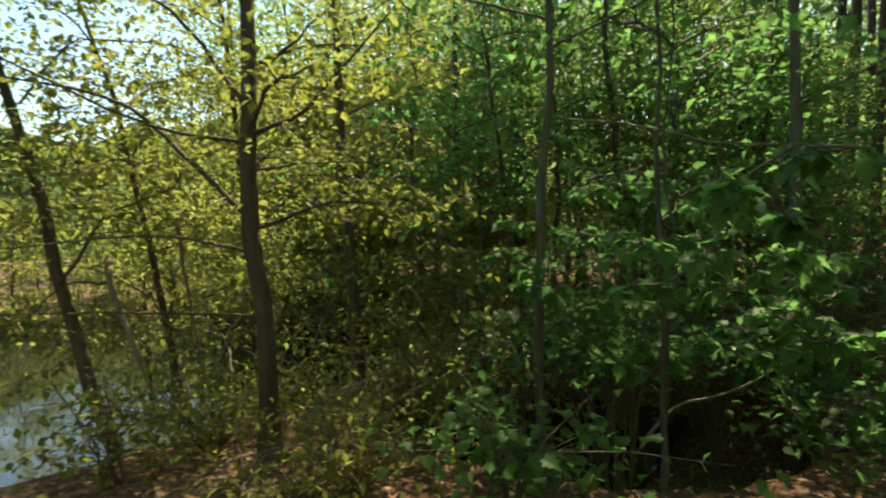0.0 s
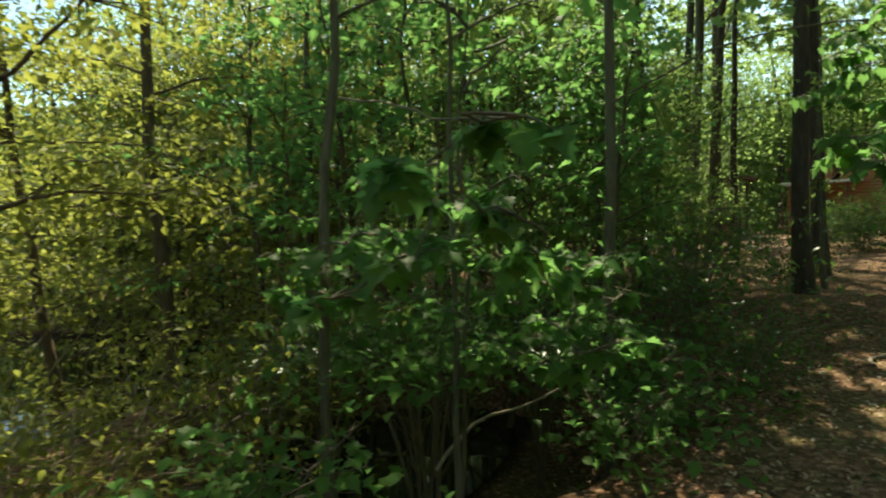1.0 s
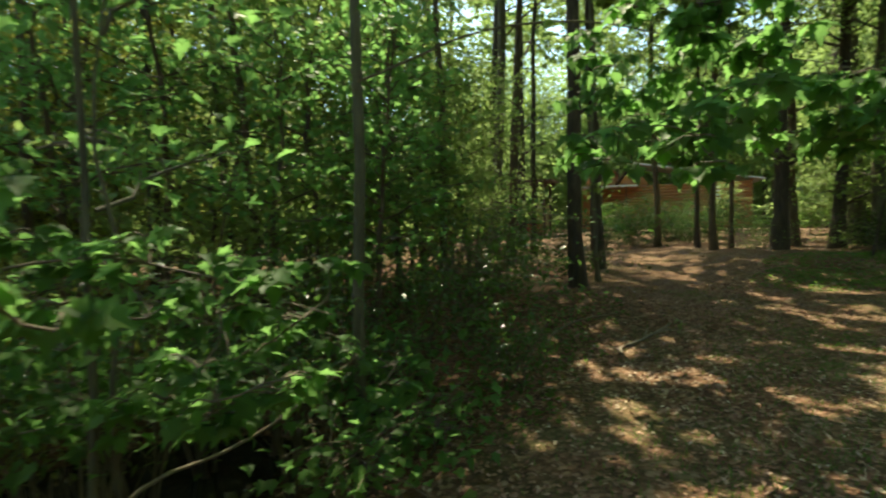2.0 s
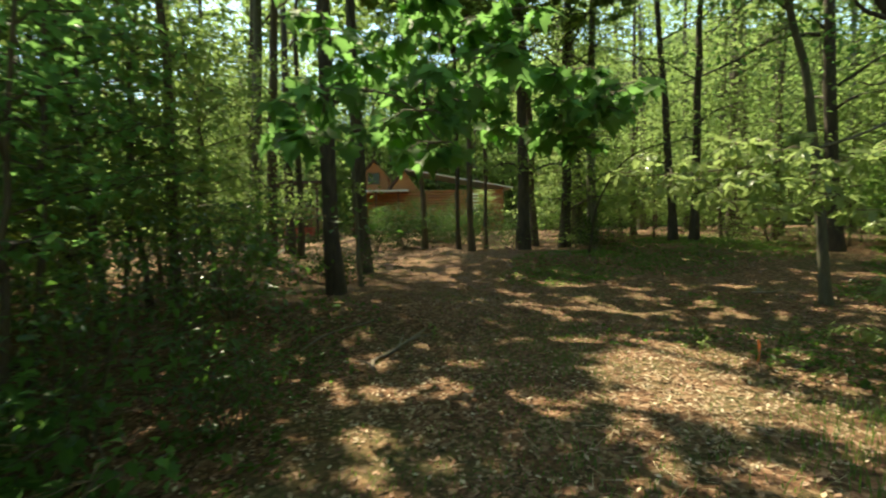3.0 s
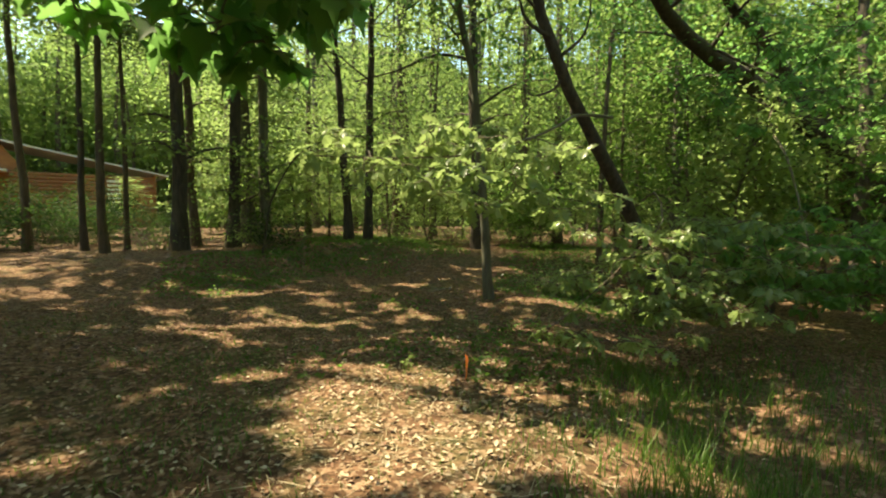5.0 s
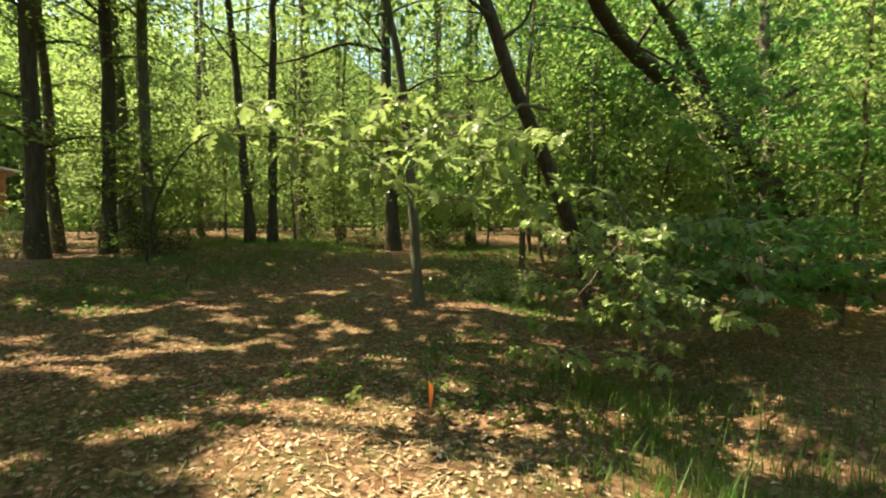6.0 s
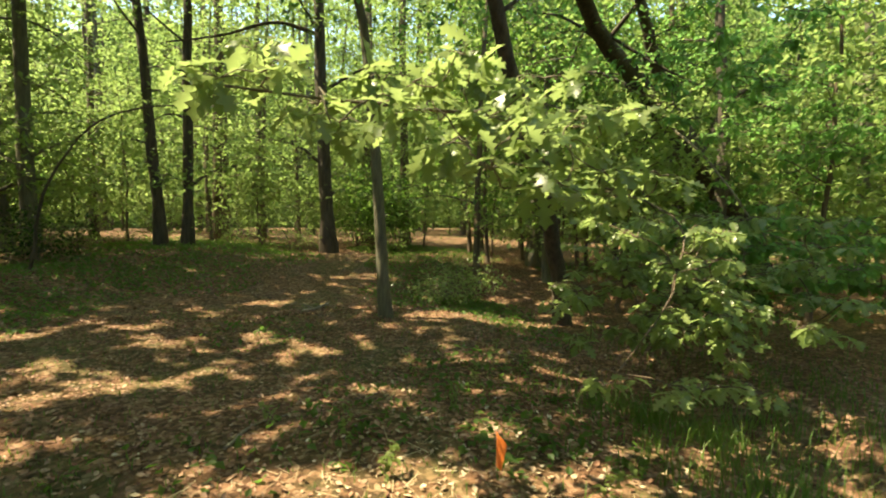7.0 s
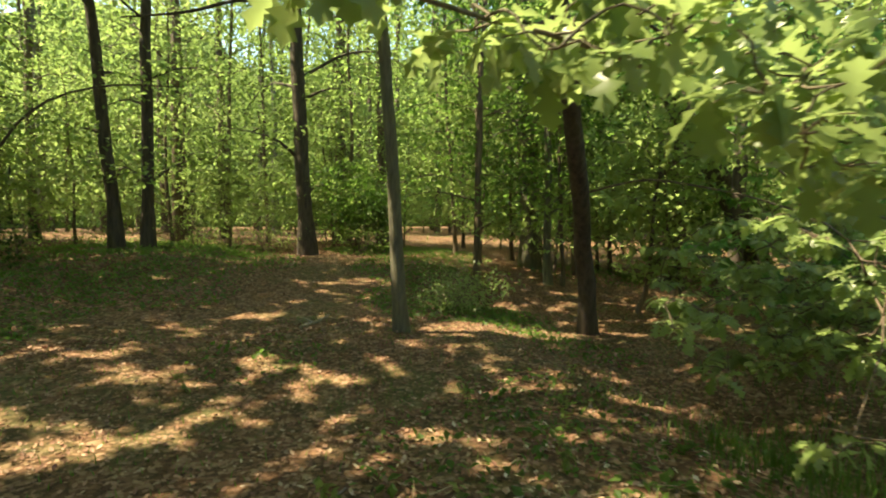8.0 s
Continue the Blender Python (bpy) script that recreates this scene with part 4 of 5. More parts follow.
bough(OAK_TREE, "bough", [(13.0, -1.8, 1.7), (11.6, -1.4, 1.75), (10.2, -0.9, 1.5), (9.2, -0.4, 1.2), (8.7, 0.2, 0.8), (8.55, 0.75, 0.4)], 0.016,
      np.concatenate([cloud(1, (9.5, -0.8, 0.85), (1.15, 1.45, 0.7), 105), np.array([(8.42, 0.2, 0.3), (8.6, 0.79, 0.34), (8.33, 0.58, 0.4), (8.26, -0.08, 0.3), (8.85, -0.1, 1.25), (8.9, 0.3, 1.2), (9.1, 0.5, 1.3)])]),
      4, 0.17, 5, 0.12, OAK, LEAF_OAK, 202, wood=BARK_BROWN)
TWIN = find("leaning_tree.001")
bough(TWIN, "second_stem", [(15.25, -7.6, 2.5), (14.9, -6.1, 3.7), (14.2, -4.9, 4.5), (13.3, -3.7, 4.9), (12.6, -2.9, 5.0), (12.0, -2.3, 5.8)], 0.2,
      cloud(14, (12.2, -3.0, 5.6), (1.2, 1.2, 0.5), 24), 5, 0.22, 5, 0.12, OAK, LEAF_MAPLE, 208, wood=BARK_DARK)
bough(TWIN, "bough", [(14.2, -4.7, 3.9), (12.8, -3.9, 2.9), (11.4, -3.3, 2.0), (10.2, -2.7, 1.1)], 0.035,
      np.concatenate([cloud(2, (10.3, -2.7, 0.85), (1.4, 1.5, 0.65), 95), cloud(3, (10.4, -4.9, 2.3), (1.0, 0.8, 0.6), 22)]), 5, 0.2, 6, 0.115, OAK, LEAF_MAPLE, 203)
bough(TWIN, "bough", [(15.15, -7.2, 2.9), (15.0, -8.1, 4.3), (14.7, -9.3, 4.6), (14.5, -9.8, 5.6), (14.3, -10.4, 6.0)], 0.09,
      cloud(4, (13.8, -9.3, 5.2), (1.7, 1.6, 0.8), 34), 5, 0.22, 5, 0.12, OAK, LEAF_MAPLE, 204, wood=BARK_DARK)
bough(TWIN, "bough", [(13.5, -3.1, 4.5), (12.6, -4.3, 3.6), (11.6, -5.4, 3.0)], 0.03,
      np.concatenate([cloud(16, (11.4, -5.2, 2.9), (1.5, 1.3, 0.8), 40), cloud(33, (10.9, -2.9, 3.3), (1.6, 1.3, 0.85), 34), cloud(34, (13.0, -7.2, 3.3), (1.8, 1.8, 1.2), 60), cloud(35, (12.2, -5.6, 1.6), (1.2, 1.6, 0.8), 40)]), 5, 0.22, 5, 0.12, OAK, LEAF_MAPLE, 212, wood=BARK_DARK)
GREY = find("forest_tree.004")
bough(GREY, "bough", [(3.03, 4.25, 2.5), (4.0, 4.0, 2.95), (4.9, 3.6, 3.0), (5.5, 3.0, 2.7), (5.95, 2.35, 2.45)], 0.011,
      np.concatenate([[(4.45, 2.45, 1.78), (4.5, 2.6, 1.95), (4.75, 2.7, 2.05), (5.95, 2.35, 1.98), (5.9, 2.3, 2.2), (6.0, 2.4, 2.45), (5.8, 4.0, 2.2), (5.6, 4.6, 2.3), (4.2, 3.0, 1.85), (4.3, 3.3, 2.05), (4.1, 2.8, 2.0), (4.4, 3.5, 1.95)],
                      cloud(11, (5.35, 2.95, 2.25), (0.8, 0.7, 0.38), 24), cloud(17, (5.2, 3.2, 2.85), (1.0, 0.8, 0.4), 26), cloud(12, (6.0, 2.4, 2.25), (0.28, 0.35, 0.42), 14), cloud(13, (6.4, 4.6, 2.75), (1.0, 0.9, 0.5), 16)]),
      4, 0.17, 4, 0.14, MAPLE, LEAF_MAPLE, 205, 0.2, 0.45, -0.6)
THICKET = find("bank_tree.006")
bough(THICKET, "bough", [(0.79, 3.56, 2.3), (0.95, 2.9, 2.1), (1.05, 2.2, 1.88), (1.12, 1.5, 1.72)], 0.008,
      [(1.12, 1.45, 1.72), (1.25, 1.7, 1.52), (0.95, 1.7, 1.62), (1.4, 1.9, 1.4), (1.1, 2.1, 1.6), (0.8, 2.1, 1.45), (1.3, 2.3, 1.6), (1.0, 1.9, 1.4), (1.5, 2.2, 1.3), (0.75, 1.85, 1.3), (1.2, 2.5, 1.45)], 4, 0.13, 5, 0.105, MAPLE, LEAF_MAPLE, 206, 0.1, 0.3, -0.45)
bough(THICKET, "bough", [(0.79, 3.56, 1.2), (1.3, 3.4, 1.35), (1.9, 3.0, 1.25), (2.3, 2.6, 1.1)], 0.009,
      np.concatenate([cloud(5, (2.2, 3.1, 0.95), (0.75, 0.7, 0.4), 26), cloud(6, (1.0, 3.6, 1.2), (0.9, 0.7, 0.7), 30)]), 4, 0.16, 5, 0.10, MAPLE, LEAF_MAPLE, 207, 0.0, 0.35, -0.3)



def canopy():
    """Unseen high boughs, added to the taller trees to shade the path, the clearing and the yard."""
    rng = np.random.default_rng(61)
    u, v = np.meshgrid(np.arange(-2.5, 19.5, 0.40), np.arange(-5, 8.6, 0.40))
    u, v = u.ravel() + rng.normal(0, 0.22, u.size), v.ravel() + rng.normal(0, 0.22, u.size)
    edge = np.interp(u, (-2.5, 1.0, 1.8, 2.6, 3.6, 4.6, 6.0, 8.5, 19.5), (0.2, 0.6, 1.4, 2.6, 4.0, 5.2, 6.4, 8.2, 8.6))
    inside = v < edge + rng.normal(0, 0.3, u.size)
    u, v = u[inside], v[inside]
    z = rng.uniform(8.4, 10.4, len(u))
    yu, yv = rng.uniform(13, 29, 420), rng.uniform(8.6, 21, 420)
    open_yard = np.sin(1.3 * yu + 0.7 * yv) * np.sin(0.9 * yv - 0.5 * yu) < 0.55
    u, v, z = np.append(u, yu[open_yard]), np.append(v, yv[open_yard]), np.append(z, rng.uniform(11.5, 13.5, open_yard.sum()))
    # Each hub is set up-sun of the ground it is to shade.
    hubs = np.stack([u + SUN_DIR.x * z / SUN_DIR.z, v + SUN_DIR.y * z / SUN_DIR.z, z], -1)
    owners = [o for o in bpy.data.objects if o.parent is None and o.name.split(".")[0] in ("forest_tree", "young_tree")
              and any(abs(o.location.x - a) < 0.02 and abs(o.location.y - b) < 0.02 for a, b in ((3.0, 4.25), (2.97, 7.97), (8.18, 7.26), (6.6, 9.4), (10.32, 12.06), (19.3, 14.2), (18.6, 9.15), (13.52, 0.78), (1.5, -4.5), (17.24, -2.42), (12.12, 15.44), (15.35, 17.85), (20.3, 8.4), (22.63, 8.73), (18.88, 12.17)))]
    foot = np.array([(o.location.x, o.location.y) for o in owners])
    mine = np.linalg.norm(hubs[:, None, :2] - foot[None], axis=2).argmin(1)
    for k, o in enumerate(owners):
        mid = hubs[mine == k]
        if not len(mid):
            continue
        c = mid.mean(0)
        trunk = next(p for p in o.children if p.name.split(".")[0] == "trunk")
        line = np.array([p.co for p in trunk.data.vertices]) + np.array(o.location)
        at = line[np.abs(line[:, 2] - 7.6).argmin()]
        bough(o, "high_bough", [at, at * 0.6 + c * 0.4 + (0, 0, 0.3), c], 0.05, mid, 5, 0.38 if c[2] < 10.5 else 0.5, 10, 0.235 if c[2] < 10.5 else 0.24, SIMPLE, LEAF_WOOD, 230 + k, wood=BARK_BROWN)


canopy()
# Two more high boughs, added only to shade the cabin's yard.
YARD = next(o for o in bpy.data.objects if o.name.startswith("forest_tree") and abs(o.location.x - 15.35) < 0.01)
bough(YARD, "bough", [(15.6, 17.8, 8.5), (16.6, 18.4, 9.8), (17.8, 19.2, 10.6), (18.8, 19.8, 11.0)], 0.06,
      cloud(27, (19.2, 19.8, 11.0), (3.8, 3.6, 1.0), 140), 5, 0.32, 8, 0.16, SIMPLE, LEAF_WOOD, 215, wood=BARK_DARK)
YARD_SLIM = next(o for o in bpy.data.objects if o.name.startswith("forest_tree") and abs(o.location.x - 18.88) < 0.01)
bough(YARD_SLIM, "bough", [(18.85, 12.2, 8.0), (18.9, 13.2, 9.2), (19.0, 14.4, 9.9), (19.0, 15.6, 10.2)], 0.05,
      cloud(28, (18.4, 14.6, 10.2), (3.0, 2.8, 0.9), 80), 5, 0.32, 8, 0.16, SIMPLE, LEAF_WOOD, 216, wood=BARK_DARK)
BANK_TREE = find("bank_tree")


def bare_branch(parent, pts, r, seed, mat=BARK_BROWN):
    rng = np.random.default_rng(seed)
    w = Wood()
    c = curve_pts(pts, 14, rng, 0.01) - np.array(parent.location)
    w.stem(c, np.linspace(r, r * 0.3, 14), 6)
    part("branch", w.mesh("branch", mat), parent)


bare_branch(BANK_TREE, [(-1.36, 3.6, 1.65), (-1.8, 3.65, 2.1), (-2.23, 3.7, 2.5), (-3.24, 3.8, 2.78)], 0.022, 1)
bare_branch(BANK_TREE, [(-1.36, 3.6, 0.97), (-2.0, 3.5, 1.02), (-3.0, 3.4, 1.05)], 0.012, 2)
bare_branch(BANK_TREE, [(-1.36, 3.6, 1.42), (-1.77, 3.5, 1.54), (-3.05, 3.5, 1.5)], 0.012, 3)
bare_branch(BANK_TREE, [(-1.32, 3.6, 2.4), (-1.6, 3.65, 2.8), (-1.9, 3.7, 3.15), (-2.4, 3.8, 3.5)], 0.02, 4)
bare_branch(BANK_TREE, [(-1.34, 3.6, 2.25), (-1.0, 3.6, 2.38), (-0.6, 3.55, 2.75), (-0.25, 3.5, 3.05)], 0.02, 5)
bare_branch(BANK_TREE, [(-1.3, 3.6, 2.7), (-0.95, 3.6, 3.0), (-0.7, 3.6, 3.2)], 0.016, 6)
bare_branch(BANK_TREE, [(-1.35, 3.6, 2.2), (-1.9, 3.5, 2.3), (-2.6, 3.5, 2.65), (-3.2, 3.5, 3.0)], 0.014, 7)
bare_branch(find("bank_tree.001"), [(-2.72, 4.15, 1.4), (-2.45, 3.9, 0.85), (-2.05, 3.75, 0.1), (-1.9, 3.7, -0.25)], 0.028, 8, DEAD)
bare_branch(find("bank_tree.001"), [(-2.2, 4.2, 1.7), (-2.12, 4.2, 1.0), (-1.95, 4.2, 0.1)], 0.02, 9, DEAD)

bough(find("bank_tree.001"), "bough", [(-2.8, 4.2, 1.2), (-3.2, 4.4, 1.2), (-3.8, 4.7, 0.9), (-4.4, 4.9, 0.6)], 0.014,
      np.concatenate([cloud(21, (-3.7, 4.7, 0.75), (1.0, 0.5, 0.45), 34), cloud(22, (-2.2, 4.6, 0.7), (0.8, 0.5, 0.6), 26)]), 4, 0.16, 6, 0.075, OVAL, LEAF_BANK, 209)
bough(BANK_TREE, "bough", [(-1.34, 3.6, 2.0), (-0.9, 4.0, 2.1), (-0.3, 4.2, 2.1)], 0.012,
      np.concatenate([cloud(23, (-0.5, 4.3, 1.9), (0.7, 0.5, 0.7), 30), cloud(24, (-2.3, 3.9, 2.3), (0.9, 0.4, 0.7), 26)]), 4, 0.16, 5, 0.08, OVAL, LEAF_BANK, 210)

# ---- thicket beside the path ----
def thicket_shrub(x, y, h, r, seed, leaf_mat, size, shape, n, label, name="shrub", stems=6, clear=0.08):
    rng = np.random.default_rng(seed)
    if shape is OVAL and math.hypot(x - 3, y - 1) > 5.5:
        shape = SIMPLE
    z0 = lie1(x, y)
    drop = max(0.0, -0.2 - z0) if x > -0.3 and y < 7 else 0.0
    h, clear = h + drop, clear + drop
    ob = thing(name, (x, y, z0), label, "shrub", "thicket shrubs")
    tips = []
    for k in range(stems):
        a = k * 6.283 / stems + rng.uniform(-0.4, 0.4)
        e = np.array([math.cos(a) * r * rng.uniform(0.3, 0.9), math.sin(a) * r * rng.uniform(0.3, 0.9), h * rng.uniform(0.65, 1.0)])
        c = curve_pts([(0.03 * math.cos(a), 0.03 * math.sin(a), -0.06), e * (0.35, 0.35, 0.5), e], 7, rng, 0.02)
        w = Wood()
        w.stem(c, np.linspace(0.008 + 0.006 * h, 0.003, 7), 5)
        for i in (2, 3, 4, 5, 6):
            for _ in range(2):
                t = c[i] + rng.standard_normal(3) * np.array([0.45, 0.45, 0.16]) * r
                t[2] = max(t[2], clear + rng.uniform(0, 0.1))
                w.stem(np.array([c[i], (c[i] + t) / 2 + (0, 0, 0.03), t]), [0.004, 0.003, 0.002], 3)
                tips.append(t)
        part("stem", w.mesh("stem", TWIG), ob)
    per = max(2, n // len(tips))
    at = foliage(rng, tips, per, 0.13 * r + 0.05, 0.5)
    at[:, 2] = np.maximum(at[:, 2], 0.05)
    part("foliage", leaves_mesh("foliage", shape, at, rng.uniform(0.7, 1.2, len(at)) * size, leaf_mat, rng), ob)
    return ob


M1 = "broad-leaved green maple shrub shading dark ground"
M2 = "glossy dark green evergreen shrub in the thicket"
M3 = "yellow-green leafy shrub on the pond bank"
thicket_shrub(1.35, 3.85, 1.5, 0.65, 301, LEAF_MAPLE, 0.095, MAPLE, 460, M1, clear=0.75)
thicket_shrub(0.35, 2.9, 0.75, 0.6, 302, LEAF_MAPLE, 0.085, MAPLE, 380, M1)
thicket_shrub(2.5, 4.75, 1.3, 0.9, 303, LEAF_HOLLY, 0.075, OVAL, 1300, M2, clear=0.65)
thicket_shrub(1.5, 4.95, 1.4, 0.9, 324, LEAF_HOLLY, 0.07, OVAL, 1300, M2, clear=0.65)
thicket_shrub(0.6, 4.7, 1.2, 0.8, 325, LEAF_HOLLY, 0.07, OVAL, 1000, M2, clear=0.65)
thicket_shrub(3.2, 4.6, 1.0, 0.7, 304, LEAF_MAPLE, 0.09, MAPLE, 420, M1, clear=0.35)
thicket_shrub(3.9, 5.2, 1.6, 0.9, 305, LEAF_HOLLY, 0.075, OVAL, 1200, M2)
thicket_shrub(4.62, 4.55, 0.62, 0.42, 306, LEAF_HOLLY, 0.065, OVAL, 560, "small glossy evergreen shrub at the path's edge")
thicket_shrub(3.3, 3.9, 0.5, 0.45, 307, LEAF_MAPLE, 0.085, MAPLE, 240, "low broad-leaved maple seedling at the path's edge")
thicket_shrub(2.6, 3.5, 0.6, 0.5, 308, LEAF_MAPLE, 0.085, MAPLE, 260, "low broad-leaved maple seedling at the path's edge")
thicket_shrub(5.3, 6.4, 2.0, 1.1, 309, LEAF_HOLLY, 0.08, OVAL, 1500, M2)
thicket_shrub(6.5, 7.6, 1.4, 0.9, 310, LEAF_SHRUB, 0.08, OVAL, 1000, M2)
for k, (x, y, hh) in enumerate(((-2.1, 5.6, 1.2), (-1.7, 7.4, 1.0), (-0.6, 8.0, 1.0), (0.5, 7.6, 1.4)  , (-0.2, 4.9, 1.1))):
    thicket_shrub(x, y, hh, 0.9, 340 + k, LEAF_BANK, 0.085, OVAL, int(500 + 500 * hh), M3)
for k, (x, y, hh) in enumerate(((-1.9, 4.0, 0.45), (-0.9, 2.9, 0.4))):
    thicket_shrub(x, y, hh, 0.5, 350 + k, LEAF_BANK, 0.07, OVAL, 420, M3)
for k, (x, y, hh) in enumerate(((-11.5, 13.6, 1.4), (-9.5, 14.6, 1.2), (-7.6, 15.0, 1.5), (-5.6, 14.6, 1.3), (-4.0, 13.8, 1.6), (-13.2, 12.2, 1.3), (-2.6, 12.6, 1.5), (-10.4, 16.0, 1.8), (-6.4, 16.4, 1.8))):
    thicket_shrub(x, y, hh, 1.3, 380 + k, LEAF_BANK, 0.12, OVAL, 900, M3)
thicket_shrub(0.0, 4.2, 1.2, 0.8, 311, LEAF_BANK, 0.075, OVAL, 900, M3)
thicket_shrub(-0.7, 3.4, 0.6, 0.5, 312, LEAF_BANK, 0.07, OVAL, 500, M3)
thicket_shrub(-2.2, 3.3, 0.8, 0.5, 313, LEAF_BANK, 0.07, OVAL, 420, M3)
thicket_shrub(0.6, 5.6, 1.5, 1.0, 314, LEAF_BANK, 0.085, OVAL, 1000, M1)
thicket_shrub(2.0, 5.8, 2.6, 1.2, 315, LEAF_WOOD, 0.09, OVAL, 2000, M1)
thicket_shrub(3.3, 6.6, 2.4, 1.2, 316, LEAF_WOOD, 0.09, OVAL, 2000, M1)
thicket_shrub(7.2, 8.6, 1.2, 0.9, 317, LEAF_SHRUB, 0.08, OVAL, 900, M2)
for k, (x, y, hh) in enumerate(((21.6, 13.4, 1.5), (22.4, 16.4, 1.7), (23.6, 14.8, 1.6))):
    thicket_shrub(x, y, hh, 1.1, 326 + k, LEAF_DARK, 0.10, OVAL, 1500, "tall dark green shrub before the cabin")
thicket_shrub(19.6, 7.0, 1.2, 0.9, 321, LEAF_DARK, 0.09, OVAL, 800, M2)
for k, (x, y, hh) in enumerate(((19.4, 15.4, 1.1), (21.0, 14.0, 0.9), (22.5, 15.6, 1.2), (20.5, 17.8, 1.3), (24.5, 17.0, 1.2), (26.5, 14.5, 1.2), (24.0, 12.4, 1.0), (10.4, 9.6, 0.6))):
    thicket_shrub(x, y, hh, 1.0, 360 + k, LEAF_DARK, 0.085, OVAL, 900, M2)
for k, (x, y, hh) in enumerate(((18.9, 9.9, 0.9), (20.8, 6.6, 1.0), (22.4, 3.2, 0.9), (23.0, 1.4, 1.0), (22.0, -1.2, 0.9), (20.0, 7.8, 0.8), (24.2, 5.2, 1.2))):
    thicket_shrub(x, y, hh, 1.0, 368 + k, LEAF_WOOD, 0.085, OVAL, 700, "sunlit yellow-green shrub under the trees")
for k, (x, y, hh) in enumerate(((17.9, 15.6, 1.7), (18.8, 14.8, 1.3), (20.5, 16.6, 1.9), (21.4, 15.2, 1.5), (16.6, 17.0, 1.2), (24.5, 18.5, 2.3), (26.0, 17.6, 2.1), (23.2, 19.6, 1.9), (27.5, 16.8, 2.5))):
    thicket_shrub(x, y, hh, 1.1, 400 + k, LEAF_DARK, 0.10, OVAL, 900, "dark green brush in the cabin's yard")
thicket_shrub(16.0, -1.4, 0.6, 0.8, 322, LEAF_OAK, 0.08, OVAL, 700, "low sunlit bright green shrub beyond the young tree")
thicket_shrub(14.9, -0.6, 0.35, 0.7, 323, LEAF_OAK, 0.07, OVAL, 600, "low sunlit bright green shrub beyond the young tree")

rng = np.random.default_rng(77)
thick_proto = sapling(106, 4.2, LEAF_WOOD, 0.09, 54, at=(2.4, 8.7), spread=0.34, crown_r=1.3, label="leafy green sapling in the dense thicket")
for x, y, s in ((3.6, 7.9, 1.2), (5.2, 8.6, 1.3), (6.4, 10.0, 1.4), (4.2, 9.8, 1.4), (7.9, 10.6, 1.2), (3.4, 12.5, 1.5), (8.6, 12.2, 1.2)):
    copy_thing(thick_proto, Matrix.LocRotScale((x, y, lie1(x, y)), Euler((0, 0, rng.uniform(0, 6.28))), (s, s, s)))


# young maples that fill the thicket
maple_proto = sapling(107, 4.4, LEAF_MAPLE, 0.10, 13, LOBED, at=(2.6, 5.9), spread=0.2, crown_r=1.25, start=1.5, limbs=16, label="young maple with layered sprays of soft green leaves", name="maple_sapling")
for x, y, s in ((0.1, 6.0, 0.95), (1.1, 6.9, 1.2), (3.4, 5.2, 0.85), (4.0, 6.6, 1.0), (1.9, 8.2, 1.3), (-0.4, 7.6, 1.25), (5.0, 7.6, 0.95), (3.2, 9.2, 1.35), (0.6, 9.6, 1.4), (5.8, 9.2, 1.1)):
    copy_thing(maple_proto, Matrix.LocRotScale((x, y, lie1(x, y)), Euler((0, 0, rng.uniform(0, 6.28))), (s, s, s)))

for x, y, s in ((-6.6, 15.2, 2.2), (-5.2, 16.2, 2.4), (-4.0, 15.0, 2.1), (-2.8, 16.4, 2.4), (-1.6, 14.6, 2.1), (-0.4, 15.4, 2.2), (-3.4, 13.4, 1.9), (-1.0, 12.4, 1.8), (-3.0, 7.8, 1.1), (-1.2, 9.0, 1.2), (-4.4, 8.4, 1.2), (-2.2, 10.2, 1.5), (-5.6, 9.8, 1.4), (-3.6, 11.4, 1.5)):
    copy_thing(ring_proto, Matrix.LocRotScale((x, y, lie1(x, y)), Euler((0, 0, rng.uniform(0, 6.28))), (s, s, s)))

# darker maples beyond the ditch
ditch_proto = sapling(108, 7.0, LEAF_SHRUB, 0.13, 28, at=(16.9, -4.6), spread=0.34, crown_r=2.2, start=1.7, limbs=24, label="shady deep-green maple beyond the ditch", name="maple_sapling")
for x, y, s in ((18.4, -6.2, 1.15), (15.6, -7.0, 0.9), (19.8, -4.0, 1.2), (17.2, -8.8, 1.25), (21.2, -6.0, 1.3), (14.4, -9.6, 1.0)):
    copy_thing(ditch_proto, Matrix.LocRotScale((x, y, lie1(x, y)), Euler((0, 0, rng.uniform(0, 6.28))), (s, s, s)))

# unseen undergrowth added on the near side of the path, to cut bounced light
count = 0
while count < 26:
    x, y = rng.uniform(-6, 6), rng.uniform(-9, -2.6)
    s = rng.uniform(0.8, 1.2)
    copy_thing(protos[count % 4], Matrix.LocRotScale((x, y, lie1(x, y)), Euler((0, 0, rng.uniform(0, 6.28))), (s, s, s)))
    count += 1


# ---- ground cover ----
def grassy(x, y):
    """How grassy a place is."""
    d = y + 0.25 + 0.12 * (x - 8)
    band = np.where(d > 0, np.exp(-d ** 2), 0.3 + 0.7 * np.exp(-(d / 1.6) ** 2)) * np.exp(-(np.minimum(d, 0) / 3.4) ** 4) * np.clip((x - 3.0) / 2, 0, 1) * np.clip((11.5 - x) / 3, 0, 1)
    patch = 0.5 + 0.5 * np.sin(1.9 * x + 1.1 * np.sin(1.3 * y)) * np.sin(2.3 * y + 0.7 * np.sin(1.7 * x))
    return band, patch


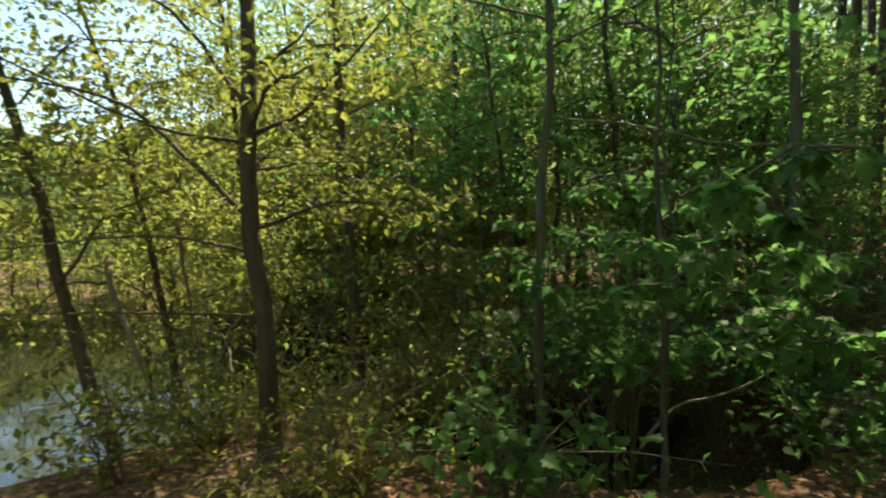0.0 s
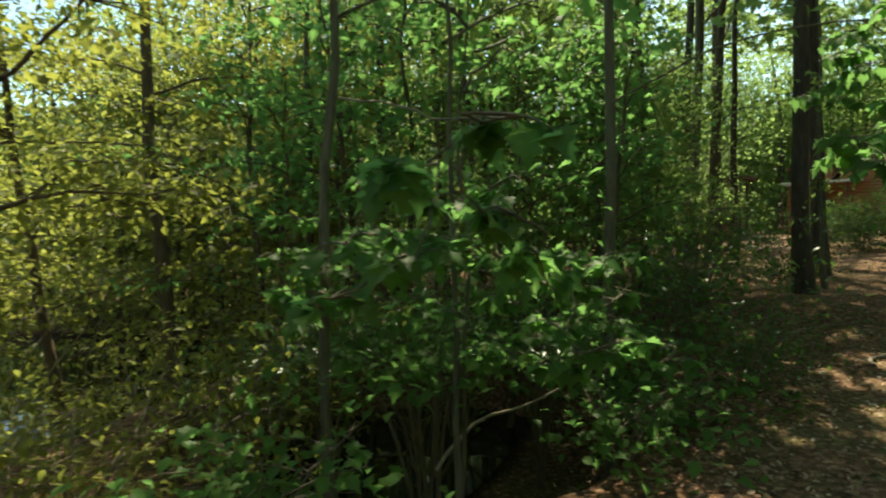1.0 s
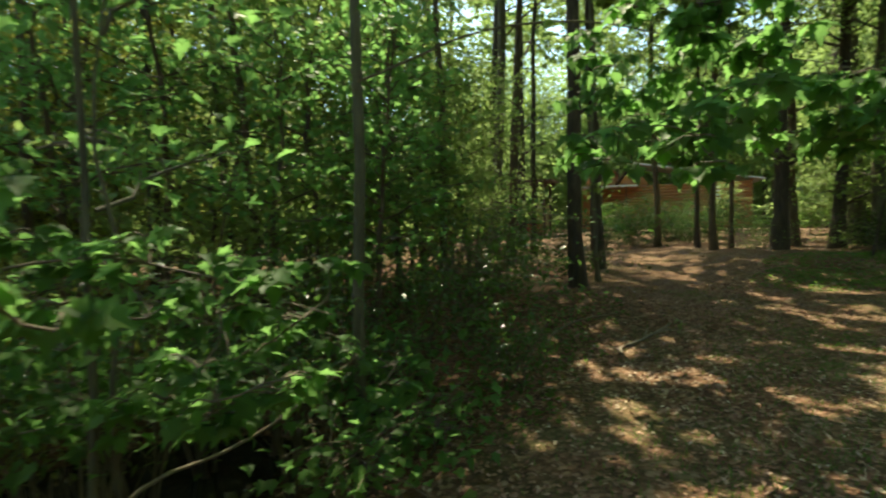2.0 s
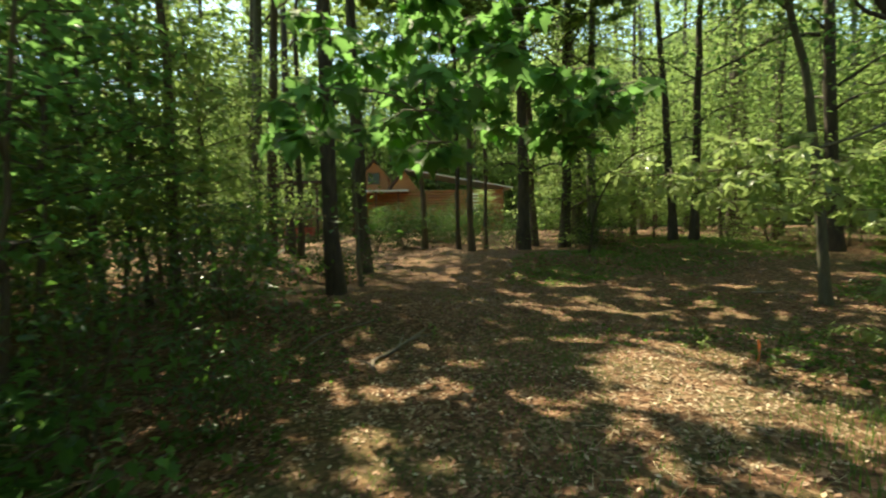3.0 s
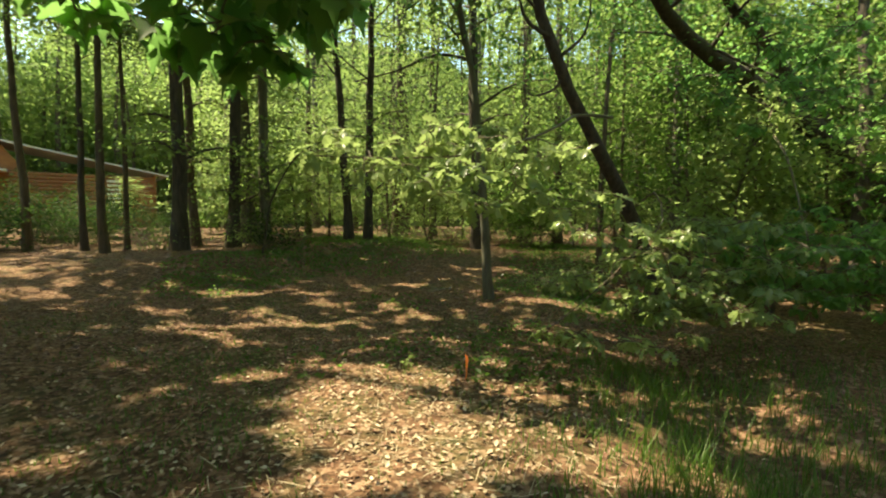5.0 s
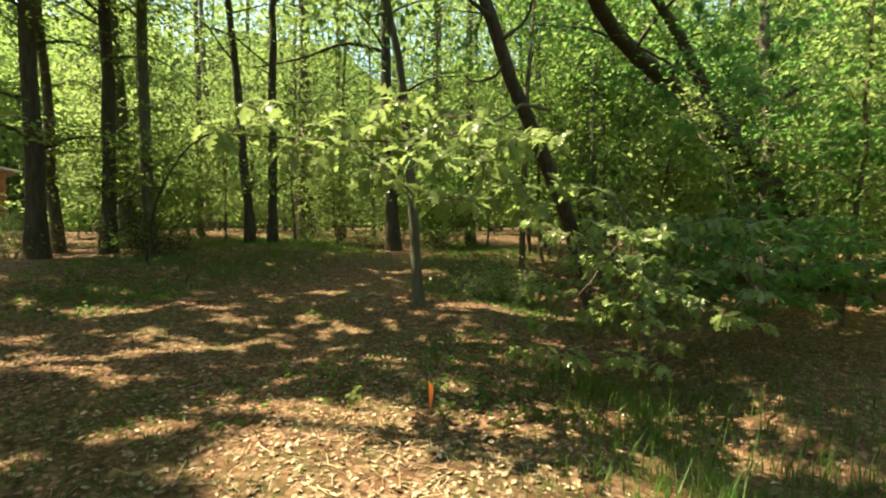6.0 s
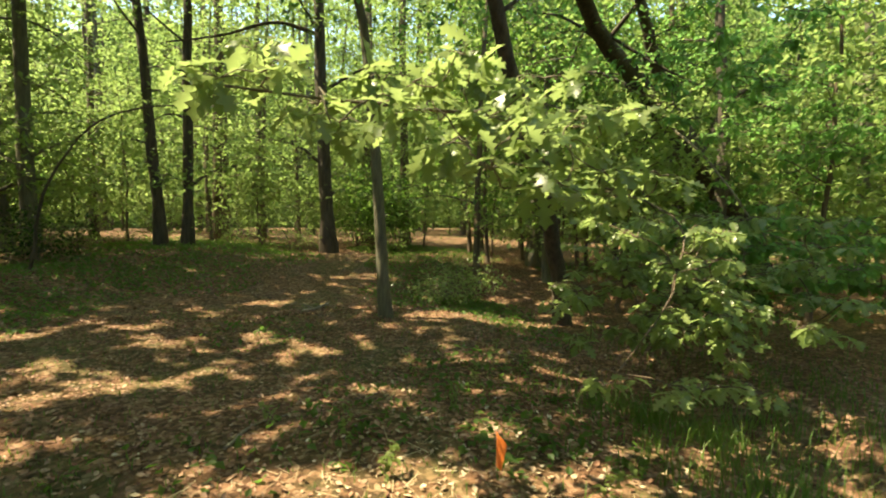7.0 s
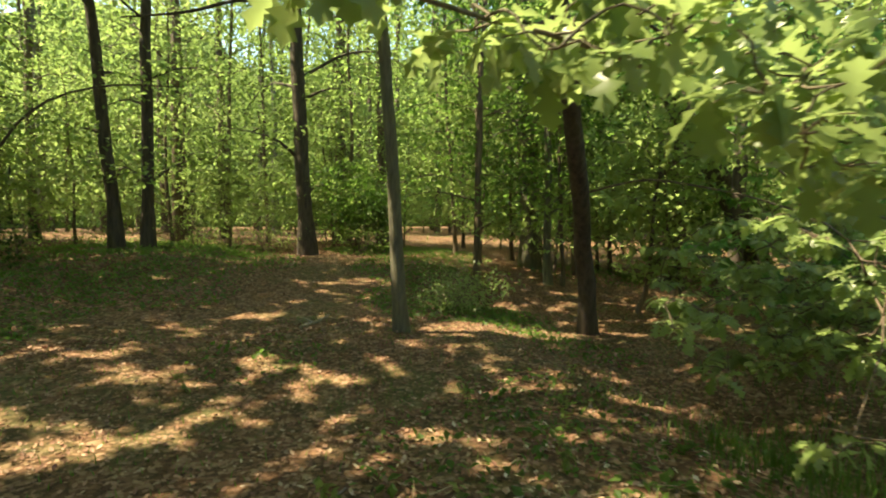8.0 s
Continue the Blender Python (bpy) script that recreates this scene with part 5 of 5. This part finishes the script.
def litter():
    rng = np.random.default_rng(21)
    n = 70000
    x = np.concatenate([rng.uniform(-4, 14.5, n), rng.uniform(9, 30, 30000)])
    y = np.concatenate([rng.uniform(-3.5, 7.5, n), rng.uniform(-13, 18, 30000)])
    band, patch = grassy(x, y)
    keep = rng.uniform(0, 1, len(x)) > 0.75 * np.clip(band, 0, 1) + 0.35 * (patch > 0.62)
    e = ((x + 7.8) / 7.3) ** 2 + ((y - 8.6) / 6.3) ** 2
    keep &= e > 1.15
    keep &= ~((x < 2.8) & (y > 2.9) & (rng.uniform(0, 1, len(x)) < 0.85))
    x, y = x[keep], y[keep]
    at = np.stack([x, y, lie(x, y) + rng.uniform(0.0, 0.014, len(x))], -1)
    size = rng.uniform(0.022, 0.05, len(x)) * np.where(x > 14, 1.4, 1.0)
    far = (x > 11.5) | (y > 6) | (y < -1)
    me = leaves_mesh("leaf_litter", SIMPLE, at[far], size[far], LITTER, rng, 0.3, None, 0.5, False, 0.08)
    tagged(new("leaf_litter", me), "dry russet fallen leaves farther off under the trees", "leaf litter", kind="stuff")
    at, size = at[~far], size[~far]
    # Pale leaves gather round the sunny spots, so their colour adds to the sunlight.
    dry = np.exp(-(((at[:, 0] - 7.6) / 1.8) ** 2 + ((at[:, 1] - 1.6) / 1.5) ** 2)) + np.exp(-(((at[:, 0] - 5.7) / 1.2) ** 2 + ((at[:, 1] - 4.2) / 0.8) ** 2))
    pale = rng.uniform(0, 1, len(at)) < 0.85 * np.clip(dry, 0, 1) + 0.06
    curled = blade([(0.08, 0.0), (0.36, 0.5), (0.03, 1.0)], 0.3, -0.2)
    me = leaves_mesh("leaf_litter", curled, at[~pale], size[~pale], LITTER, rng, 0.2, None, 0.3, False, 0.05)
    tagged(new("leaf_litter", me), "dry tan and russet fallen leaves covering the forest floor", "leaf litter", kind="stuff")
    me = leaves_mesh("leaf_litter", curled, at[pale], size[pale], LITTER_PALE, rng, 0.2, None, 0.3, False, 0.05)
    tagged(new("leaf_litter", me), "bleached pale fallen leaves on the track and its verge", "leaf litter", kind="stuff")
    n = 1300
    x, y = rng.normal(7.5, 1.1, n), rng.normal(1.9, 0.8, n)
    at = np.stack([x, y, lie(x, y) + rng.uniform(0.004, 0.02, n)], -1)
    stalk = (np.array([(-0.02, 0, 0), (0.02, 0, 0), (0.012, 1, 0.05), (-0.012, 1, 0.05)]), np.array([(0, 1, 2, 3)]))
    me = leaves_mesh("straw", stalk, at, rng.uniform(0.06, 0.16, n), STRAW, rng, 0.12, None, 0.3, False, 0.04)
    tagged(new("straw", me), "short dry straw lying on the mossy track", "straw", kind="stuff")


litter()


def grass():
    rng = np.random.default_rng(22)
    n = 170000
    x, y = rng.uniform(0.5, 15, n), rng.uniform(-4.6, 7, n)
    band, patch = grassy(x, y)
    tuft = 0.5 + 0.5 * np.sin(5.3 * x + 2 * np.sin(3.1 * y)) * np.sin(6.1 * y + 2 * np.sin(2.7 * x))
    track = np.exp(-((y - np.interp(x, (3, 5.5, 7, 9.5, 12), (1.6, 2.3, 3.4, 4.0, 5.2))) / 0.75) ** 2) * np.clip((11 - x) / 2, 0, 1)
    keep = rng.uniform(0, 1, n) < 0.85 * band * tuft + 0.16 * patch ** 2 + 0.02 + 0.5 * track * (0.4 + 0.6 * tuft)
    x, y, band = x[keep], y[keep], band[keep]
    k = len(x)
    h = (0.05 + 0.22 * band * rng.uniform(0.3, 1.0, k)) * rng.uniform(0.5, 1.5, k)
    a = rng.uniform(0, 6.28, k)
    bend = rng.uniform(0.2, 0.8, k) * h
    wd = 0.0035 + 0.0015 * rng.uniform(0, 1, k)
    z = lie(x, y) - 0.01
    dx, dy = np.cos(a), np.sin(a)
    pts = []
    for f, g in ((0, 1.0), (0.5, 0.8), (1.0, 0.1)):
        cx, cy, cz = x + dx * bend * f * f, y + dy * bend * f * f, z + h * f
        pts += [np.stack([cx - dy * wd * g, cy + dx * wd * g, cz], -1), np.stack([cx + dy * wd * g, cy - dx * wd * g, cz], -1)]
    v = np.stack(pts, 1).reshape(-1, 3)
    o = (np.arange(k) * 6)[:, None]
    f = np.concatenate([o + np.array([0, 1, 3, 2]), o + np.array([2, 3, 5, 4])])
    tagged(new("grass", mesh_from("grass", v, [f], GRASS)), "sparse green grass and taller tufts along the ditch", "grass", kind="stuff")


grass()


def low_plants():
    rng = np.random.default_rng(23)
    at = []
    for cx, cy, r, n in ((16.5, 6.3, 1.9, 1900), (19.0, 5.5, 1.8, 1900), (17.5, 3.8, 1.3, 1000), (14.5, 6.2, 1.3, 900), (20.5, 2.6, 1.8, 1600), (24, 4, 3.0, 5000), (23, -3, 2.6, 4000), (18.5, -1.5, 1.5, 2000), (13.2, 2.6, 0.7, 160), (10.2, 1.6, 0.8, 180), (9.6, 2.2, 0.5, 70), (9.2, 3.2, 0.6, 70), (10.8, 0.6, 0.7, 220),
                         (15.5, -0.6, 1.4, 1500), (14.6, -1.3, 0.9, 700), (8.9, 1.2, 0.35, 80), (9.1, 0.6, 0.5, 150), (6.6, 6.4, 1.0, 420), (5.6, 5.4, 0.7, 260), (4.1, 4.3, 0.6, 200), (16, -8.6, 2.0, 1200), (18.5, -7, 2.0, 1200), (12.6, -1.2, 0.8, 300)):
        a, q = rng.uniform(0, 6.28, n), r * np.sqrt(rng.uniform(0, 1, n))
        x, y = cx + q * np.cos(a) * 1.3, cy + q * np.sin(a)
        at.append(np.stack([x, y, lie(x, y) + rng.uniform(0.02, 0.14, n) * (1 - q / r * 0.6)], -1))
    at = np.concatenate(at)
    me = leaves_mesh("ground_cover", SIMPLE, at, rng.uniform(0.04, 0.095, len(at)), LEAF_SHRUB, rng, 0.4)
    tagged(new("ground_cover", me), "patches of low green leafy plants on the forest floor", "ground plants", kind="stuff")


low_plants()


# ---- small things ----
def fallen_branch(name, label, pts, r, seed, forks=()):
    rng = np.random.default_rng(seed)
    x, y = pts[0]
    ob = thing(name, (x, y, lie1(x, y)), label, "fallen branch", "fallen branches")
    c = np.array([(px - x, py - y, lie1(px, py) - lie1(x, y) + r) for px, py in pts])
    w = Wood()
    l = curve_pts(c, 12, rng, 0.006)
    w.stem(l, np.linspace(r, r * 0.45, 12), 7, 0.08, rng)
    part("branch", w.mesh("branch", DEAD), ob)
    for i, dx, dy, dz in forks:
        w = Wood()
        w.stem(np.array([l[i], l[i] + (dx / 2, dy / 2, dz / 2 + 0.02), l[i] + (dx, dy, dz)]), [r * 0.6, r * 0.45, r * 0.2], 5)
        part("fork", w.mesh("fork", DEAD), ob)


def marker_flag():
    x, y = 8.62, 1.486
    ob = thing("marker_flag", (x, y, lie1(x, y)), "small orange marker flag on a thin wire stake", "marker flag")
    w = Wood()
    w.stem([(0, 0, -0.05), (0.002, 0, 0.15), (0.004, 0, 0.29)], [0.0022, 0.0022, 0.002], 6)
    part("stake", w.mesh("stake", DEAD), ob)
    g = np.linspace(0, 1, 7)
    U, V = np.meshgrid(g, g)
    px = -0.085 * U * (1 - 0.35 * V)
    py = 0.02 * np.sin(5 * U + 2 * V) * U
    pz = 0.285 - 0.20 * V - 0.05 * U * U
    f = []
    for j in range(6):
        for i in range(6):
            f.append((j * 7 + i, j * 7 + i + 1, j * 7 + i + 8, j * 7 + i + 7))
    part("flag", mesh_from("flag", np.stack([px, py, pz], -1).reshape(-1, 3), [np.array(f)], ORANGE, True), ob)


marker_flag()
fallen_branch("fallen_branch", "pale dead forked branch lying on leaf litter", [(6.42, 4.8), (6.58, 4.96), (7.0, 5.02), (7.75, 5.15)], 0.024, 1, ((1, -0.12, 0.16, 0.05), (6, 0.35, 0.22, 0.06), (8, 0.3, -0.16, 0.04)))
fallen_branch("fallen_branch", "thin dead stick lying on leaf litter", [(6.3, 5.9), (6.9, 6.0), (7.5, 5.8)], 0.014, 2)
fallen_branch("fallen_branch", "pale broken branch lying on the ground", [(14.2, 2.0), (14.45, 1.72), (14.75, 1.5)], 0.03, 3, ((4, 0.25, 0.2, 0.05), (7, -0.2, -0.15, 0.04)))
fallen_branch("fallen_branch", "thin dead stick lying on leaf litter", [(9.6, 2.9), (9.9, 2.75), (10.1, 2.5)], 0.012, 4)


def bent_sapling():
    x, y = 17.6, 6.5
    ob = thing("sapling", (x, y, lie1(x, y)), "thin bare sapling bent over in a long arch", "tree", "understory saplings")
    rng = np.random.default_rng(31)
    w = Wood()
    c = curve_pts([(0, 0, -0.1), (-0.3, -0.5, 1.6), (-0.8, -1.4, 2.65), (-1.1, -2.2, 2.9), (-1.3, -3.2, 2.95)], 18, rng, 0.012)
    w.stem(c, np.linspace(0.035, 0.01, 18), 6)
    part("stem", w.mesh("stem", BARK_DARK), ob)
    at = foliage(rng, c[8:], 10, 0.22, 0.5)
    part("foliage", leaves_mesh("foliage", SIMPLE, at, rng.uniform(0.06, 0.11, len(at)), LEAF_WOOD, rng), ob)


bent_sapling()
bare_branch(find("shrub.003"), [(1.25, 4.85, 1.42), (1.38, 4.9, 1.2), (1.5, 4.85, 1.0)], 0.014, 13, DEAD)
bare_branch(find("shrub"), [(1.3, 3.4, 0.02), (1.6, 3.5, 0.22), (2.06, 3.55, 0.3), (2.57, 3.55, 0.55), (2.8, 3.5, 0.75)], 0.014, 14, DEAD)
STRAIGHT = next(o for o in bpy.data.objects if o.name.startswith("forest_tree") and abs(o.location.x - 21.7) < 0.01 and abs(o.location.y - 0.43) < 0.01)
bare_branch(STRAIGHT, [(21.75, 0.5, 6.7), (21.6, 1.8, 6.9), (21.4, 3.2, 6.3), (21.3, 4.6, 5.9)], 0.07, 11, BARK_DARK)
bare_branch(STRAIGHT, [(21.7, 0.45, 5.2), (21.4, -0.8, 5.9), (21.2, -1.9, 6.0)], 0.05, 12, BARK_DARK)


def seedling(x, y, h, seed):
    """One thin stem with leaves up its length."""
    rng = np.random.default_rng(seed)
    ob = thing("seedling", (x, y, lie1(x, y)), "small upright green seedling in leaf litter", "seedling", "seedlings")
    c = curve_pts([(0, 0, -0.03), (rng.normal(0, 0.02), rng.normal(0, 0.02), h * 0.5), (rng.normal(0, 0.05), rng.normal(0, 0.05), h)], 8)
    w = Wood()
    w.stem(c, np.linspace(0.004, 0.002, 8), 5)
    part("stem", w.mesh("stem", TWIG), ob)
    at = np.repeat(c[2:], 7, axis=0) + rng.normal(0, 0.012, (42, 3))
    part("foliage", leaves_mesh("foliage", OVAL, at, rng.uniform(0.03, 0.062, len(at)), LEAF_UNDER, rng, 0.4, None, 0.3, True, 0.2), ob)


for k, (x, y, hh) in enumerate(((9.22, 2.2, 0.26), (8.84, 2.02, 0.16), (10.72, 0.45, 0.34), (10.58, 0.12, 0.30), (8.3, 1.0, 0.2), (9.7, 1.3, 0.16), (12.4, 3.3, 0.18), (7.6, 4.9, 0.2), (10.2, 0.9, 0.24), (9.9, 2.6, 0.15), (11.1, 1.2, 0.2))):
    seedling(x, y, hh, 430 + k)
# a crooked limb on the leaning trunk
bare_branch(OAK_TREE, [(11.42, 0.0, 3.38), (11.4, 0.18, 3.16), (11.36, 0.4, 3.1), (11.34, 0.55, 3.16)], 0.026, 21, BARK_DARK)
bare_branch(OAK_TREE, [(11.2, 0.25, 3.85), (11.15, 0.55, 4.05), (11.1, 0.75, 4.5)], 0.035, 22, BARK_DARK)
bare_branch(OAK_TREE, [(11.3, 0.1, 3.6), (11.3, -0.25, 3.9), (11.25, -0.35, 4.4)], 0.03, 23, BARK_DARK)
# pale tangled branches over the pond's edge
twig_rng = np.random.default_rng(83)
for k in range(26):
    x, y, z = twig_rng.uniform(-3.6, -0.5), twig_rng.uniform(4.0, 5.6), twig_rng.uniform(-0.4, 0.5)
    a, up, ln = twig_rng.uniform(0, 6.28), twig_rng.uniform(0.2, 1.6), twig_rng.uniform(0.6, 1.5)
    d = np.array([math.cos(a), math.sin(a), up])
    d *= ln / np.linalg.norm(d)
    p = np.array([x, y, z])
    bare_branch(find("bank_tree.001"), [p, p + d * 0.5 + twig_rng.normal(0, 0.1, 3), p + d], twig_rng.uniform(0.007, 0.014), 500 + k, DEAD)
